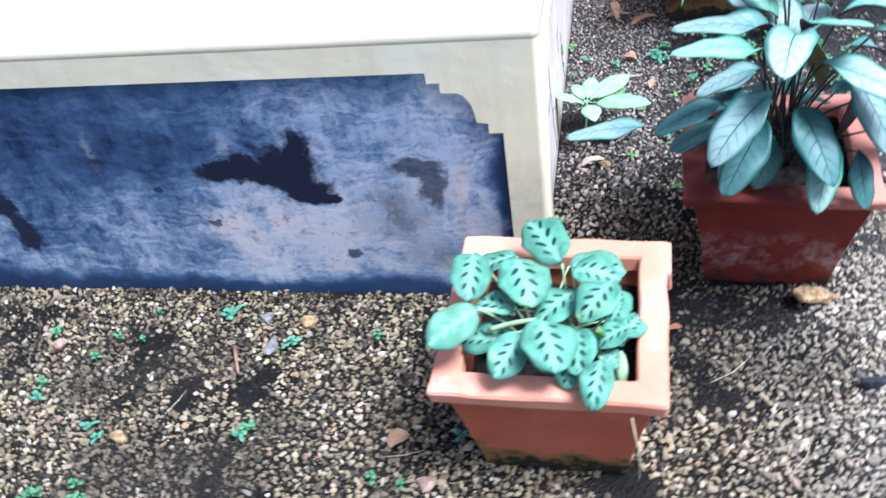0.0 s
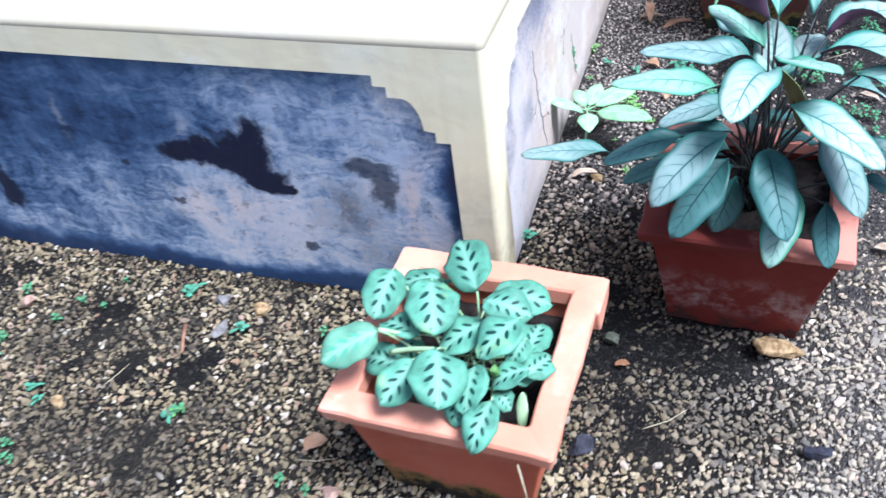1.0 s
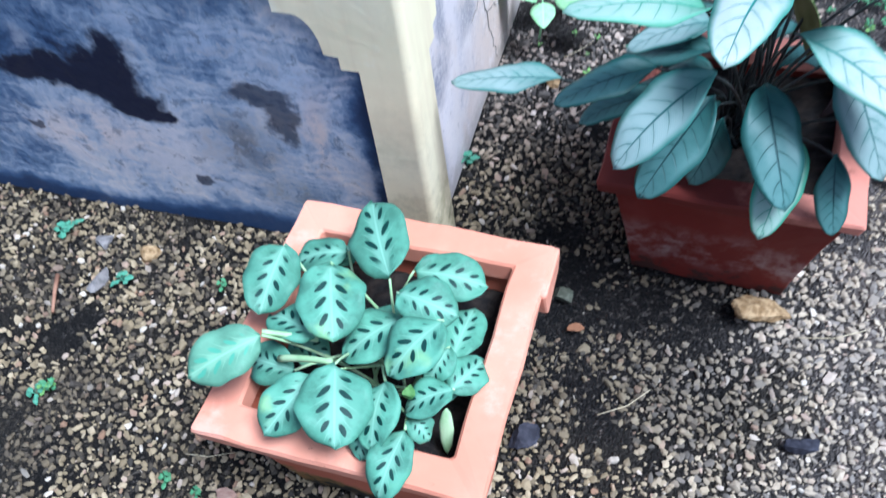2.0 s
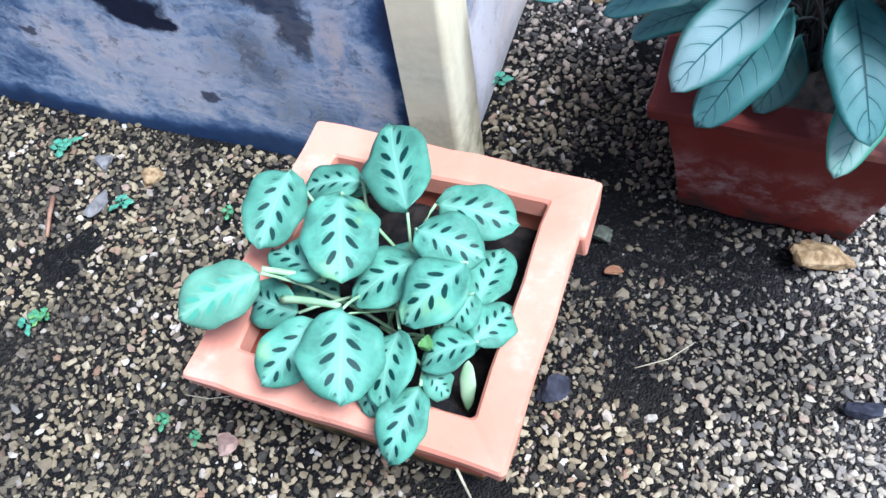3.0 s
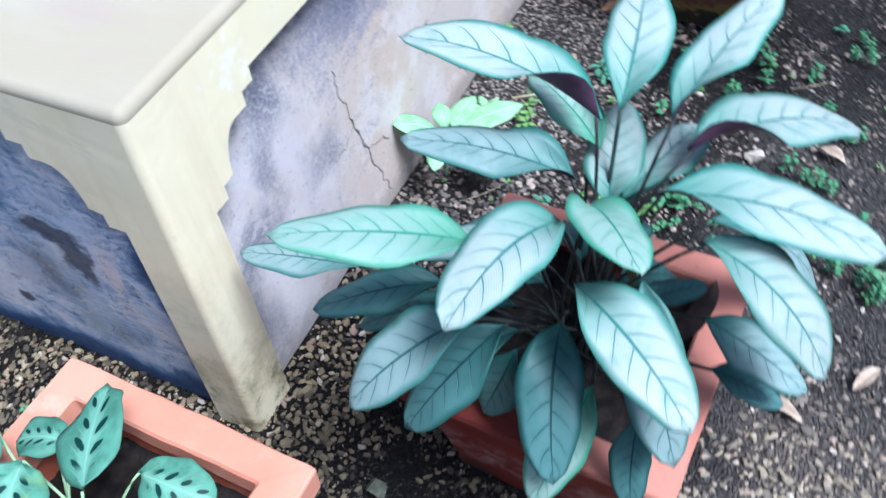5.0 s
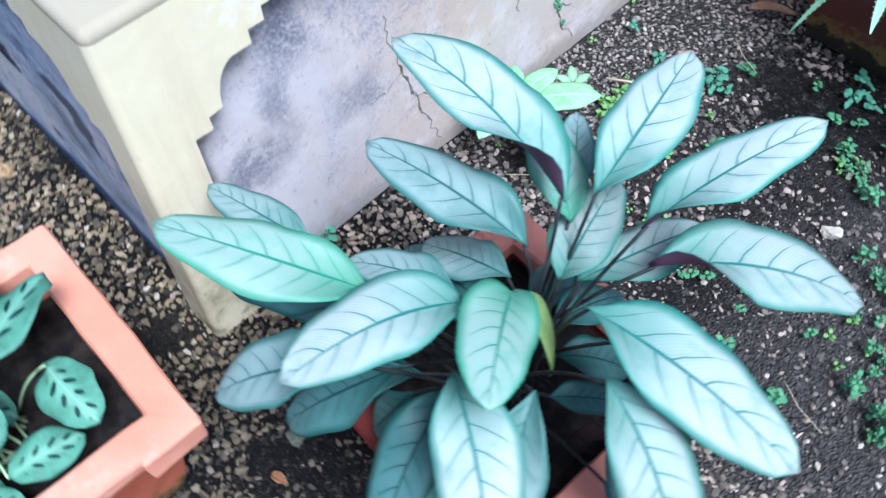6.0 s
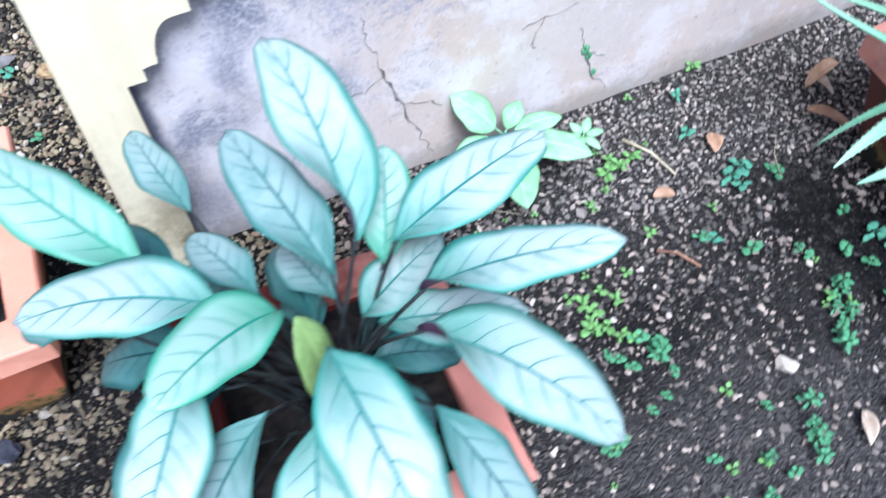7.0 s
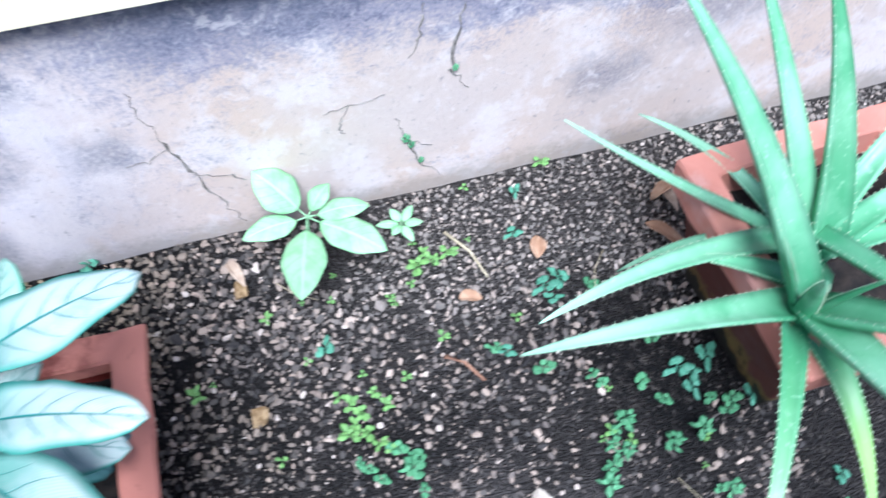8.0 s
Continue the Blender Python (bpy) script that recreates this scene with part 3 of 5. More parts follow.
STONE_OLIVE = plain("olive_stone", (0.06, 0.065, 0.045), (0.11, 0.115, 0.085), 90, 0.85, 0.6)
STONE_PINK = plain("pinkish_stone", (0.30, 0.18, 0.135), (0.42, 0.28, 0.22), 90, 0.85, 0.8)
STONE_DARK = plain("dark_stone", (0.014, 0.014, 0.022), (0.04, 0.04, 0.055), 90, 0.8, 0.7)

# ---- building helpers ----
UP = Vector((0, 0, 1))


def mesh_of(name, bm, *materials):
    data = bpy.data.meshes.new(name)
    bm.to_mesh(data)
    bm.free()
    for one in materials:
        data.materials.append(one)
    return data


def thing(name, place, label, category, group="", kind=""):
    """An Empty at the base of a thing whose parts are given in the world's own metres."""
    ob = new(name)
    ob.location = place
    ob.empty_display_size = 0.05
    return tagged(ob, label, category, group, kind)


def part(name, bm, materials, parent, label=""):
    materials = materials if isinstance(materials, tuple) else (materials,)
    ob = new(name, mesh_of(name, bm, *materials))
    ob.parent = parent
    top = parent
    while top.parent:
        top = top.parent
    if parent == top:
        ob.matrix_parent_inverse = Matrix.Translation(top.location).inverted()
    return tagged(ob, label)


def smooth(bm, angle=None):
    for f in bm.faces:
        f.smooth = True
    return bm


def bez(a, b, c, t):
    return a * (1 - t) ** 2 + b * 2 * t * (1 - t) + c * t * t


def blade(base, tip, width, bow=0.02, face=(0, 0, 1), power=0.62, skew=0.85, camber=0.25, fold=0.0, wave=0.0, thick=0.0007, nv=14, nu=8, twist=0.0, cup=0.0, roll=0.0, sway=0.0, neck=0.0):
    """A leaf blade as a closed thin body: the upper face has material 0 and the lower face material 1."""
    base, tip = Vector(base), Vector(tip)
    along = tip - base
    length = along.length
    n0 = Vector(face)
    n0 = (n0 - along * (n0.dot(along) / along.length_squared)).normalized()
    n0 = Matrix.Rotation(radians(twist), 3, along.normalized()) @ n0
    mid = (base + tip) / 2 + n0 * bow * 2 + along.normalized().cross(n0) * sway * length
    bm = bmesh.new()
    layer = bm.loops.layers.uv.new("UVMap")
    sheets, uvs = [], {}
    phase = 40 * base.x + 70 * tip.y
    for deep in (0, 1):
        rows = []
        for i in range(nv + 1):
            v = i / nv
            p = bez(base, mid, tip, v)
            t = (bez(base, mid, tip, min(1, v + 0.02)) - bez(base, mid, tip, max(0, v - 0.02))).normalized()
            n = (n0 - t * n0.dot(t)).normalized()
            n = Matrix.Rotation(radians(roll) * max(0.0, 1 - v / 0.5) ** 1.3, 3, t) @ n
            side = t.cross(n)
            w = width / 2 * max(0.0, math.sin(math.pi * min(1, v) ** skew)) ** (power + neck * (1 - v) ** 2)
            w = max(w, 0.0006)
            row = []
            for k in range(nu + 1):
                s = 2 * k / nu - 1
                lift = -camber * w * s * s + fold * w * abs(s) + wave * width * abs(s) * math.sin(9 * v + phase + 2 * s)
                lift += cup * w * s * s * max(0.0, 1 - v / 0.45)
                lift -= 0.03 * w * (1 - min(1, abs(s) * 5))
                own = w * (1 + sway * (1.2 if s > 0 else -1.2) + 0.035 * math.sin(17 * v + phase * (1.3 if s > 0 else 2.1)))
                vert = bm.verts.new(p + side * (own * s) + n * (lift - thick * deep))
                uvs[vert] = (k / nu, v)
                row.append(vert)
            rows.append(row)
        sheets.append(rows)
    top, low = sheets
    for i in range(nv):
        for k in range(nu):
            f = bm.faces.new((top[i][k], top[i][k + 1], top[i + 1][k + 1], top[i + 1][k]))
            g = bm.faces.new((low[i][k], low[i + 1][k], low[i + 1][k + 1], low[i][k + 1]))
            g.material_index = 1
        for k, flip in ((0, 1), (nu, 0)):
            q = (top[i][k], top[i + 1][k], low[i + 1][k], low[i][k])
            bm.faces.new(q if flip else q[::-1])
    for i, flip in ((0, 0), (nv, 1)):
        for k in range(nu):
            q = (top[i][k], top[i][k + 1], low[i][k + 1], low[i][k])
            bm.faces.new(q[::-1] if flip == 0 else q)
    for f in bm.faces:
        f.smooth = True
        for loop in f.loops:
            loop[layer].uv = uvs[loop.vert]
    bmesh.ops.recalc_face_normals(bm, faces=bm.faces)
    return bm


def tube(points, r0, r1, sides=6):
    """A tapered round stalk through the given points."""
    bm = bmesh.new()
    rings = []
    pts = [Vector(p) for p in points]
    for i, p in enumerate(pts):
        t = (pts[min(i + 1, len(pts) - 1)] - pts[max(i - 1, 0)]).normalized()
        a = t.orthogonal().normalized()
        b = t.cross(a)
        r = r0 + (r1 - r0) * i / (len(pts) - 1)
        rings.append([bm.verts.new(p + (a * math.cos(math.tau * k / sides) + b * math.sin(math.tau * k / sides)) * r) for k in range(sides)])
    for u, w in zip(rings, rings[1:]):
        for k in range(sides):
            bm.faces.new((u[k], u[(k + 1) % sides], w[(k + 1) % sides], w[k]))
    bm.faces.new(rings[0][::-1])
    bm.faces.new(rings[-1])
    bmesh.ops.recalc_face_normals(bm, faces=bm.faces)
    return smooth(bm)


def stalk(a, b, bend, r0, r1, steps=8):
    a, b = Vector(a), Vector(b)
    m = (a + b) / 2 + Vector(bend)
    return tube([bez(a, m, b, i / steps) for i in range(steps + 1)], r0, r1)


def prism(outline, depth):
    """A closed outline of Vectors, pushed along depth into a solid."""
    bm = bmesh.new()
    a = [bm.verts.new(p) for p in outline]
    f = bm.faces.new(a)
    made = bmesh.ops.extrude_face_region(bm, geom=[f])
    for g in made["geom"]:
        if isinstance(g, bmesh.types.BMVert):
            g.co += Vector(depth)
    bmesh.ops.recalc_face_normals(bm, faces=bm.faces)
    return bm


def pebble(bm, place, size, turn, seed):
    """One broken stone in bm, with flat faces cut off and a rough skin."""
    rnd = random.Random(seed)
    made = bmesh.ops.create_icosphere(bm, subdivisions=3, radius=1)
    m = Matrix.Translation(place) @ Euler((rnd.uniform(-0.3, 0.3), rnd.uniform(-0.3, 0.3), turn)).to_matrix().to_4x4()
    off = Vector((seed * 3.1, seed * 1.7, 0))
    cuts = [(Vector((rnd.gauss(0, 1), rnd.gauss(0, 1), rnd.gauss(0, 1))).normalized(), rnd.uniform(0.45, 0.8)) for _ in range(9)]
    for v in made["verts"]:
        c = v.co * (1.12 + 0.25 * noise.noise(v.co * 1.1 + off))
        for d, far in cuts:
            c -= d * max(0.0, c.dot(d) - far)
        c *= 1.15 + 0.16 * noise.noise(v.co * 3.5 + off) + 0.09 * noise.noise(v.co * 9 + off)
        v.co = m @ Vector(c[i] * size[i] for i in range(3))
    return bm


# ---- ground ----
def ground_height(x, y):
    if abs(x) > 4 or abs(y) > 4:
        return -0.008
    return -0.008 + 0.006 * noise.noise(Vector((x * 5, y * 5, 0))) + 0.003 * noise.noise(Vector((x * 23, y * 23, 7)))


def build_ground():
    inner = np.arange(-1.8, 2.6, 0.026)
    outer = 2.6 + np.array([0.06, 0.2, 0.5, 1.2, 3, 8, 20, 60, 200])
    axis = np.concatenate((-(outer[::-1] - 0.8), inner, outer))
    n = len(axis)
    verts = [(x, y, ground_height(x, y)) for y in axis for x in axis]
    faces = [(j * n + i, j * n + i + 1, (j + 1) * n + i + 1, (j + 1) * n + i) for j in range(n - 1) for i in range(n - 1)]
    data = bpy.data.meshes.new("ground")
    data.from_pydata([tuple(map(float, v)) for v in verts], [], faces)
    data.materials.append(SOIL)
    data.polygons.foreach_set("use_smooth", [True] * len(faces))
    tagged(new("ground", data), "dark soil scattered with gravel", "ground", kind="structure")


POTS = ((0.048, -0.237, 0.10), (0.355, 0.122, 0.10), (0.325, 1.01, 0.10))


def build_gravel():
    """All loose gravel: angular chips of a few worn shapes, thick in front of the plinth and sparse on the soil behind."""
    rng = np.random.default_rng(5)
    bm = bmesh.new()
    bmesh.ops.create_icosphere(bm, subdivisions=1, radius=1)
    ball = np.array([v.co[:] for v in bm.verts])
    tri = np.array([[v.index for v in f.verts] for f in bm.faces])
    bm.free()
    shapes = []
    for k in range(48):
        frame_of = np.linalg.qr(rng.normal(size=(3, 3)))[0]
        q = ball @ frame_of
        q = q / (np.abs(q) ** 6).sum(1, keepdims=True) ** (1 / 6)
        for _ in range(6):
            d = rng.normal(size=3)
            d /= np.linalg.norm(d)
            cut = rng.uniform(0.5, 0.85)
            over = np.maximum(q @ d - cut, 0)
            q -= over[:, None] * d
        q *= rng.uniform(0.85, 1.15, size=(len(q), 1))
        shapes.append(q)
    shapes = np.array(shapes)
    spots = []
    for step, lo, hi, keep in ((0.0090, 0.0034, 0.0056, 0.95), (0.0062, 0.0014, 0.0027, 0.62), (0.050, 0.0060, 0.0085, 0.7), (0.021, 0.0046, 0.0072, 0.8)):
        for x in np.arange(-1.5, 1.7, step):
            for y in np.arange(-1.1, 2.3, step):
                px, py = x + rng.uniform(-0.55, 0.55) * step, y + rng.uniform(-0.55, 0.55) * step
                if (px < 0.003 and py > -0.002) or math.hypot(px - 0.1, py - 0.3) > 1.15 + 0.6 * rng.random():
                    continue
                if any(abs(px - a) < h - 0.01 and abs(py - b) < h - 0.01 for a, b, h in POTS):
                    continue
                bare = noise.noise(Vector((px * 7, py * 7, 3))) + 0.5 * noise.noise(Vector((px * 19, py * 19, 5)))
                rear = min(1, max(0, (py - 0.12) / 0.25)) * min(1, max(0, (px - 0.16) / 0.22))
                # Sparse chips between the pots, thinned further to stand in for shade.
                gap = 1.1 * math.exp(-((px - 0.25) / 0.19) ** 2 - ((py + 0.01) / 0.13) ** 2)
                gap += 0.6 * math.exp(-((px - 0.37) / 0.14) ** 2 - ((py + 0.035) / 0.055) ** 2) + 0.55 * min(1, max(0, (-0.25 - px) / 0.3)) * rng.random()
                bare -= (0.62 - 0.3 * rng.random()) * gap + 0.32 * min(1, max(0, (px - 0.28) / 0.1)) * min(1, max(0, (py - 0.62) / 0.15)) + 0.5 * math.exp(-((px - 0.28) / 0.10) ** 2 - ((py - 0.84) / 0.09) ** 2)
                if rng.random() > keep * (1 - (0.66 if step > 0.008 else 0.30) * rear) or bare < -0.62 + 0.1 * rear + 0.35 * rng.random():
                    continue
                if step == 0.021 and rear < 0.3 + 0.4 * rng.random():
                    continue
                strip = min(1, max(0, (0.26 - px) / 0.1)) * min(1, max(0, (py - 0.45) / 0.2))
                spots.append((px, py, rng.uniform(lo, hi) * (1 - 0.16 * rear - 0.28 * strip)))
    spots = np.array(spots)
    n = len(spots)
    pick = rng.integers(0, len(shapes), n)
    size = spots[:, 2, None] * np.stack((rng.uniform(0.85, 1.35, n), rng.uniform(0.6, 0.95, n), rng.uniform(0.45, 0.8, n)), 1)
    q = shapes[pick] * size[:, None, :]
    for axis, spread in ((0, 0.35), (1, 0.35), (2, math.pi)):
        a = rng.uniform(-spread, spread, n)
        c, s = np.cos(a)[:, None], np.sin(a)[:, None]
        i, j = (axis + 1) % 3, (axis + 2) % 3
        u, w = q[:, :, i].copy(), q[:, :, j].copy()
        q[:, :, i], q[:, :, j] = c * u - s * w, s * u + c * w
    level = np.array([ground_height(x, y) for x, y, _ in spots])
    q[:, :, 0] += spots[:, 0, None]
    q[:, :, 1] += spots[:, 1, None]
    q[:, :, 2] += (level + size[:, 2] * rng.uniform(0.2, 0.95, n))[:, None]
    faces = (tri[None] + (np.arange(n) * len(ball))[:, None, None]).reshape(-1, 3)
    data = bpy.data.meshes.new("gravel")
    data.vertices.add(n * len(ball))
    data.vertices.foreach_set("co", q.reshape(-1).astype(np.float32))
    data.loops.add(faces.size)
    data.loops.foreach_set("vertex_index", faces.reshape(-1).astype(np.int32))
    data.polygons.add(len(faces))
    data.polygons.foreach_set("loop_start", np.arange(0, faces.size, 3, dtype=np.int32))
    data.polygons.foreach_set("use_smooth", np.zeros(len(faces), dtype=bool))
    data.update(calc_edges=True)
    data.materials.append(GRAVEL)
    tagged(new("gravel", data), "loose tan and grey angular gravel chips", "gravel", kind="stuff")


build_ground()
build_gravel()

# ---- the painted plinth ----
TOP, PROUD = 0.470, 0.0215


def face_y(z):
    """The front border leans back a little from its foot to its top."""
    return -0.018 + 0.014 * max(0.0, z) / 0.46


def notched(left, right, z_top):
    """The dado panel's upper outline from left to right, with its stepped and rounded corner at right (distance, height)."""
    pts = [(left, z_top), (right - 0.099, z_top), (right - 0.099, z_top - 0.016), (right - 0.081, z_top - 0.016), (right - 0.081, z_top - 0.032)]
    for k in range(0, 9):
        a = radians(90 - 90 * k / 8)
        pts.append((right - 0.062 + 0.026 * math.cos(a), z_top - 0.080 + 0.048 * math.sin(a)))
    pts += [(right - 0.020, z_top - 0.082), (right - 0.020, z_top - 0.098), (right, z_top - 0.098), (right, -0.06)]
    return pts


def build_plinth():
    wall = thing("wall_plinth", (0, 0, 0), "low whitewashed plinth with worn navy dado panels and gravel at its foot", "plinth", kind="structure")
    far_x, far_y = -2.0, 3.0
    bm = bmesh.new()
    bmesh.ops.create_cube(bm, size=1)
    for v in bm.verts:
        v.co = Vector((far_x + (v.co.x + 0.5) * (-0.001 - far_x), 0.006 + (v.co.y + 0.5) * (far_y - 0.006), -0.1 + (v.co.z + 0.5) * (TOP - 0.016 + 0.1)))
    part("core", bm, CREAM, wall)
    front = notched(-1.9, -0.036, 0.422)
    bm = prism([Vector((x, 0, z)) for x, z in [(-1.9, -0.06)] + front], (0, 0.02, 0))
    part("front_panel", bm, FRONT, wall, "worn navy blue paint with grey patches and dark stains")
    side = notched(-2.9, -0.050, 0.411)
    bm = prism([Vector((0, -y, z)) for y, z in [(-2.9, -0.06)] + side], (-0.02, 0, 0))
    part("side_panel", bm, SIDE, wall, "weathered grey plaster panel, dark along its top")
    lip = TOP - 0.004
    part("border", border_skin(front, side, lip), CREAM, wall)
    bm = bmesh.new()
    bmesh.ops.create_cube(bm, size=1)
    for v in bm.verts:
        v.co = Vector((far_x + (v.co.x + 0.5) * (PROUD - far_x), face_y(lip) + (v.co.y + 0.5) * (far_y - face_y(lip)), lip + (v.co.z + 0.5) * 0.012))
    upper = [e for e in bm.edges if all(v.co.z > lip + 0.005 for v in e.verts) or all(v.co.x > 0 and v.co.y < 0 for v in e.verts)]
    made = bmesh.ops.bevel(bm, geom=upper, offset=0.010, segments=8, profile=0.5, affect="EDGES")
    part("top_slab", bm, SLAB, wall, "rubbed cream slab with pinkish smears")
    crack_runs = (((0.298, 0.286), (0.303, 0.244), (0.320, 0.189), (0.335, 0.130), (0.359, 0.061), (0.379, 0.008)),
                  ((0.669, 0.321), (0.662, 0.265), (0.656, 0.217), (0.682, 0.177)),
                  ((0.576, 0.199), (0.532, 0.196), (0.490, 0.184)),
                  ((0.587, 0.153), (0.599, 0.105), (0.617, 0.057), (0.650, 0.010)),
                  ((0.619, 0.333), (0.618, 0.285), (0.602, 0.246)),
                  ((0.320, 0.189), (0.290, 0.170), (0.262, 0.172)), ((0.335, 0.130), (0.372, 0.118), (0.395, 0.098)), ((0.532, 0.196), (0.515, 0.165), (0.520, 0.140)), ((0.599, 0.105), (0.640, 0.085)))
    for my, mz, size in ((0.597, 0.112, 0.006), (0.604, 0.098, 0.005), (0.617, 0.062, 0.004), (0.660, 0.222, 0.004)):
        bm = bmesh.new()
        for k in range(5):
            pebble(bm, (0.001, my + 0.6 * size * math.sin(2.4 * k), mz + 0.8 * size * math.cos(2.4 * k)), (0.0025, size * 0.45, size * 0.5), 0.0, 60 + k)
        part("moss", bm, WEED, wall, "green moss in a crack")
    for k, run in enumerate(crack_runs):
        part("crack", crack_strip(run, 0.0034 if k < 2 else 0.0024, k), CRACK, wall)


def border_skin(front, side, lip):
    """The proud cream border round both panels: two faces that share the plinth's corner, with the reveals of the panels."""
    bm = bmesh.new()
    low, high = bm.verts.new((PROUD, face_y(0), -0.06)), bm.verts.new((PROUD, face_y(lip), lip))
    for outline, far, place, inward in ((front, -2.0, lambda u, z: (u, face_y(z), z), Vector((0, 0.026, 0))), (side, -3.0, lambda u, z: (PROUD, -u, z), Vector((-PROUD - 0.004, 0, 0)))):
        cut = [bm.verts.new(place(outline[0][0], -0.06))] + [bm.verts.new(place(u, z)) for u, z in outline]
        bm.faces.new([bm.verts.new(place(far, -0.06))] + cut + [low, high, bm.verts.new(place(far, lip))])
        deep = [bm.verts.new(v.co + inward) for v in cut]
        for k in range(len(cut) - 1):
            bm.faces.new((cut[k], deep[k], deep[k + 1], cut[k + 1]))
    bmesh.ops.recalc_face_normals(bm, faces=bm.faces)
    corner = [e for e in bm.edges if set(e.verts) == {low, high}]
    made = bmesh.ops.bevel(bm, geom=corner, offset=0.010, segments=8, profile=0.5, affect="EDGES")
    return bm


def crack_strip(run, width, seed):
    rnd = random.Random(seed + 11)
    fine = []
    for (a, b), (c, d) in zip(run, run[1:]):
        for i in range(6):
            f = i / 6
            fine.append((a + (c - a) * f + rnd.uniform(-0.0035, 0.0035), b + (d - b) * f + rnd.uniform(-0.0035, 0.0035)))
    bm = bmesh.new()
    rows = []
    for i, (y, z) in enumerate(fine):
        w = width * rnd.choice((0.12, 0.3, 0.6, 1.0, 1.3)) * (0.25 + math.sin(math.pi * (i + 1) / (len(fine) + 1)))
        rows.append([bm.verts.new((0.0002, y - w / 2, z)), bm.verts.new((0.0012, y, z)), bm.verts.new((0.0002, y + w / 2, z))])
    for u, v in zip(rows, rows[1:]):
        for k in (0, 1):
            bm.faces.new((u[k], u[k + 1], v[k + 1], v[k]))
    bmesh.ops.recalc_face_normals(bm, faces=bm.faces)
    return bm


build_plinth()


# ---- pots ----
def ring(bm, loops):
    """Joins square loops (half width, height) into one skin, with rounded corners and enough points along the sides to go uneven."""
    rows = []
    for h, z in loops:
        pts = []
        r = min(0.0035, h * 0.3)
        corners = ((1, 1), (-1, 1), (-1, -1), (1, -1))
        for c, (sx, sy) in enumerate(corners):
            for k in range(4):
                a = math.atan2(sy, sx) + radians(-45 + 30 * k)
                pts.append((sx * (h - r) + r * math.cos(a), sy * (h - r) + r * math.sin(a)))
            nx, ny = corners[(c + 1) % 4]
            x0, y0 = pts[-1]
            a = math.atan2(ny, nx) + radians(-45)
            x1, y1 = nx * (h - r) + r * math.cos(a), ny * (h - r) + r * math.sin(a)
            pts += [(x0 + (x1 - x0) * k / 10, y0 + (y1 - y0) * k / 10) for k in range(1, 10)]
        rows.append([bm.verts.new((x, y, z)) for x, y in pts])
    n = len(rows[0])
    for u, v in zip(rows, rows[1:]):
        for k in range(n):
            bm.faces.new((u[k], u[(k + 1) % n], v[(k + 1) % n], v[k]))
    return rows


def build_pot(place, turn, rim_drop, clay, rim_clay, label, soil_z, lug=False, height=0.206, girth=1.0):
    x, y = place
    pot = thing("square_pot", (x, y, 0), label, "pot", group="square terracotta pots")
    m = Matrix.Translation((x, y, 0)) @ Matrix.Rotation(radians(turn), 4, "Z") @ Matrix.Diagonal((girth, girth, 1, 1))
    rnd = random.Random(int(1000 * x) + 5)

    def settle(bm):
        off = Vector((rnd.uniform(0, 9), rnd.uniform(0, 9), 0))
        for v in bm.verts:
            v.co += 0.0028 * Vector((noise.noise(v.co * 14 + off), noise.noise(v.co * 14 - off), noise.noise(v.co * 11 + 2 * off))) + 0.0015 * noise.noise(v.co * 70 + off) * Vector((1, 1, 1))
        bm.transform(m)
        bmesh.ops.recalc_face_normals(bm, faces=bm.faces)
        return bm

    z1 = height - rim_drop
    bm = bmesh.new()
    loops = [(0.088, -0.006), (0.095, -0.004)] + [(0.095 + 0.031 * k / 6, z1 * k / 6) for k in range(1, 7)] + [(0.110, z1 - 0.001), (0.092, 0.06)]
    rows = ring(bm, loops)
    bm.faces.new(rows[0][::-1])
    part("body", settle(bm), clay, pot)
    bm = bmesh.new()
    loops = [(0.112, z1 + 0.001), (0.137, z1 + 0.001), (0.1395, z1 + 0.004), (0.1415, height - 0.004), (0.1395, height), (0.108, height), (0.1055, height - 0.003), (0.104, z1 + 0.001)]
    rows = ring(bm, loops)
    n = len(rows[0])
    for k in range(n):
        bm.faces.new((rows[-1][k], rows[-1][(k + 1) % n], rows[0][(k + 1) % n], rows[0][k]))
    part("rim", settle(bm), rim_clay, pot)
    if lug:
        bm = bmesh.new()
        bmesh.ops.create_cube(bm, size=1)
        for v in bm.verts:
            v.co = Vector((0.1370 + 0.018 * v.co.x, 0.109 + 0.061 * v.co.y, height - 0.0190 + 0.034 * v.co.z))
        bmesh.ops.bevel(bm, geom=list(bm.edges), offset=0.003, segments=2, profile=0.5, affect="EDGES")
        part("lug", settle(bm), rim_clay, pot)
    bm = bmesh.new()
    bmesh.ops.create_grid(bm, x_segments=24, y_segments=24, size=0.108)
    for v in bm.verts:
        v.co.z = soil_z + 0.008 * noise.noise(v.co * 22) + 0.005 * noise.noise(v.co * 60)
    part("soil", settle(bm), POT_SOIL, pot, "dark potting soil")
    return pot


build_pot((0.044, -0.237), -1.5, 0.024, CLAY_ORANGE, CLAY_PALE, "pale terracotta square pot with a mossy foot on gravel", 0.150, True)
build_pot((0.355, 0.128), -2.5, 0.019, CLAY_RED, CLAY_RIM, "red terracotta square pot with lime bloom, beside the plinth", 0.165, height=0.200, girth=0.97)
build_pot((0.322, 1.008), 2.0, 0.046, CLAY_DIRTY_SHADED, CLAY_PINK, "soiled red terracotta square pot, darkened for shade, holding an aloe", 0.170)

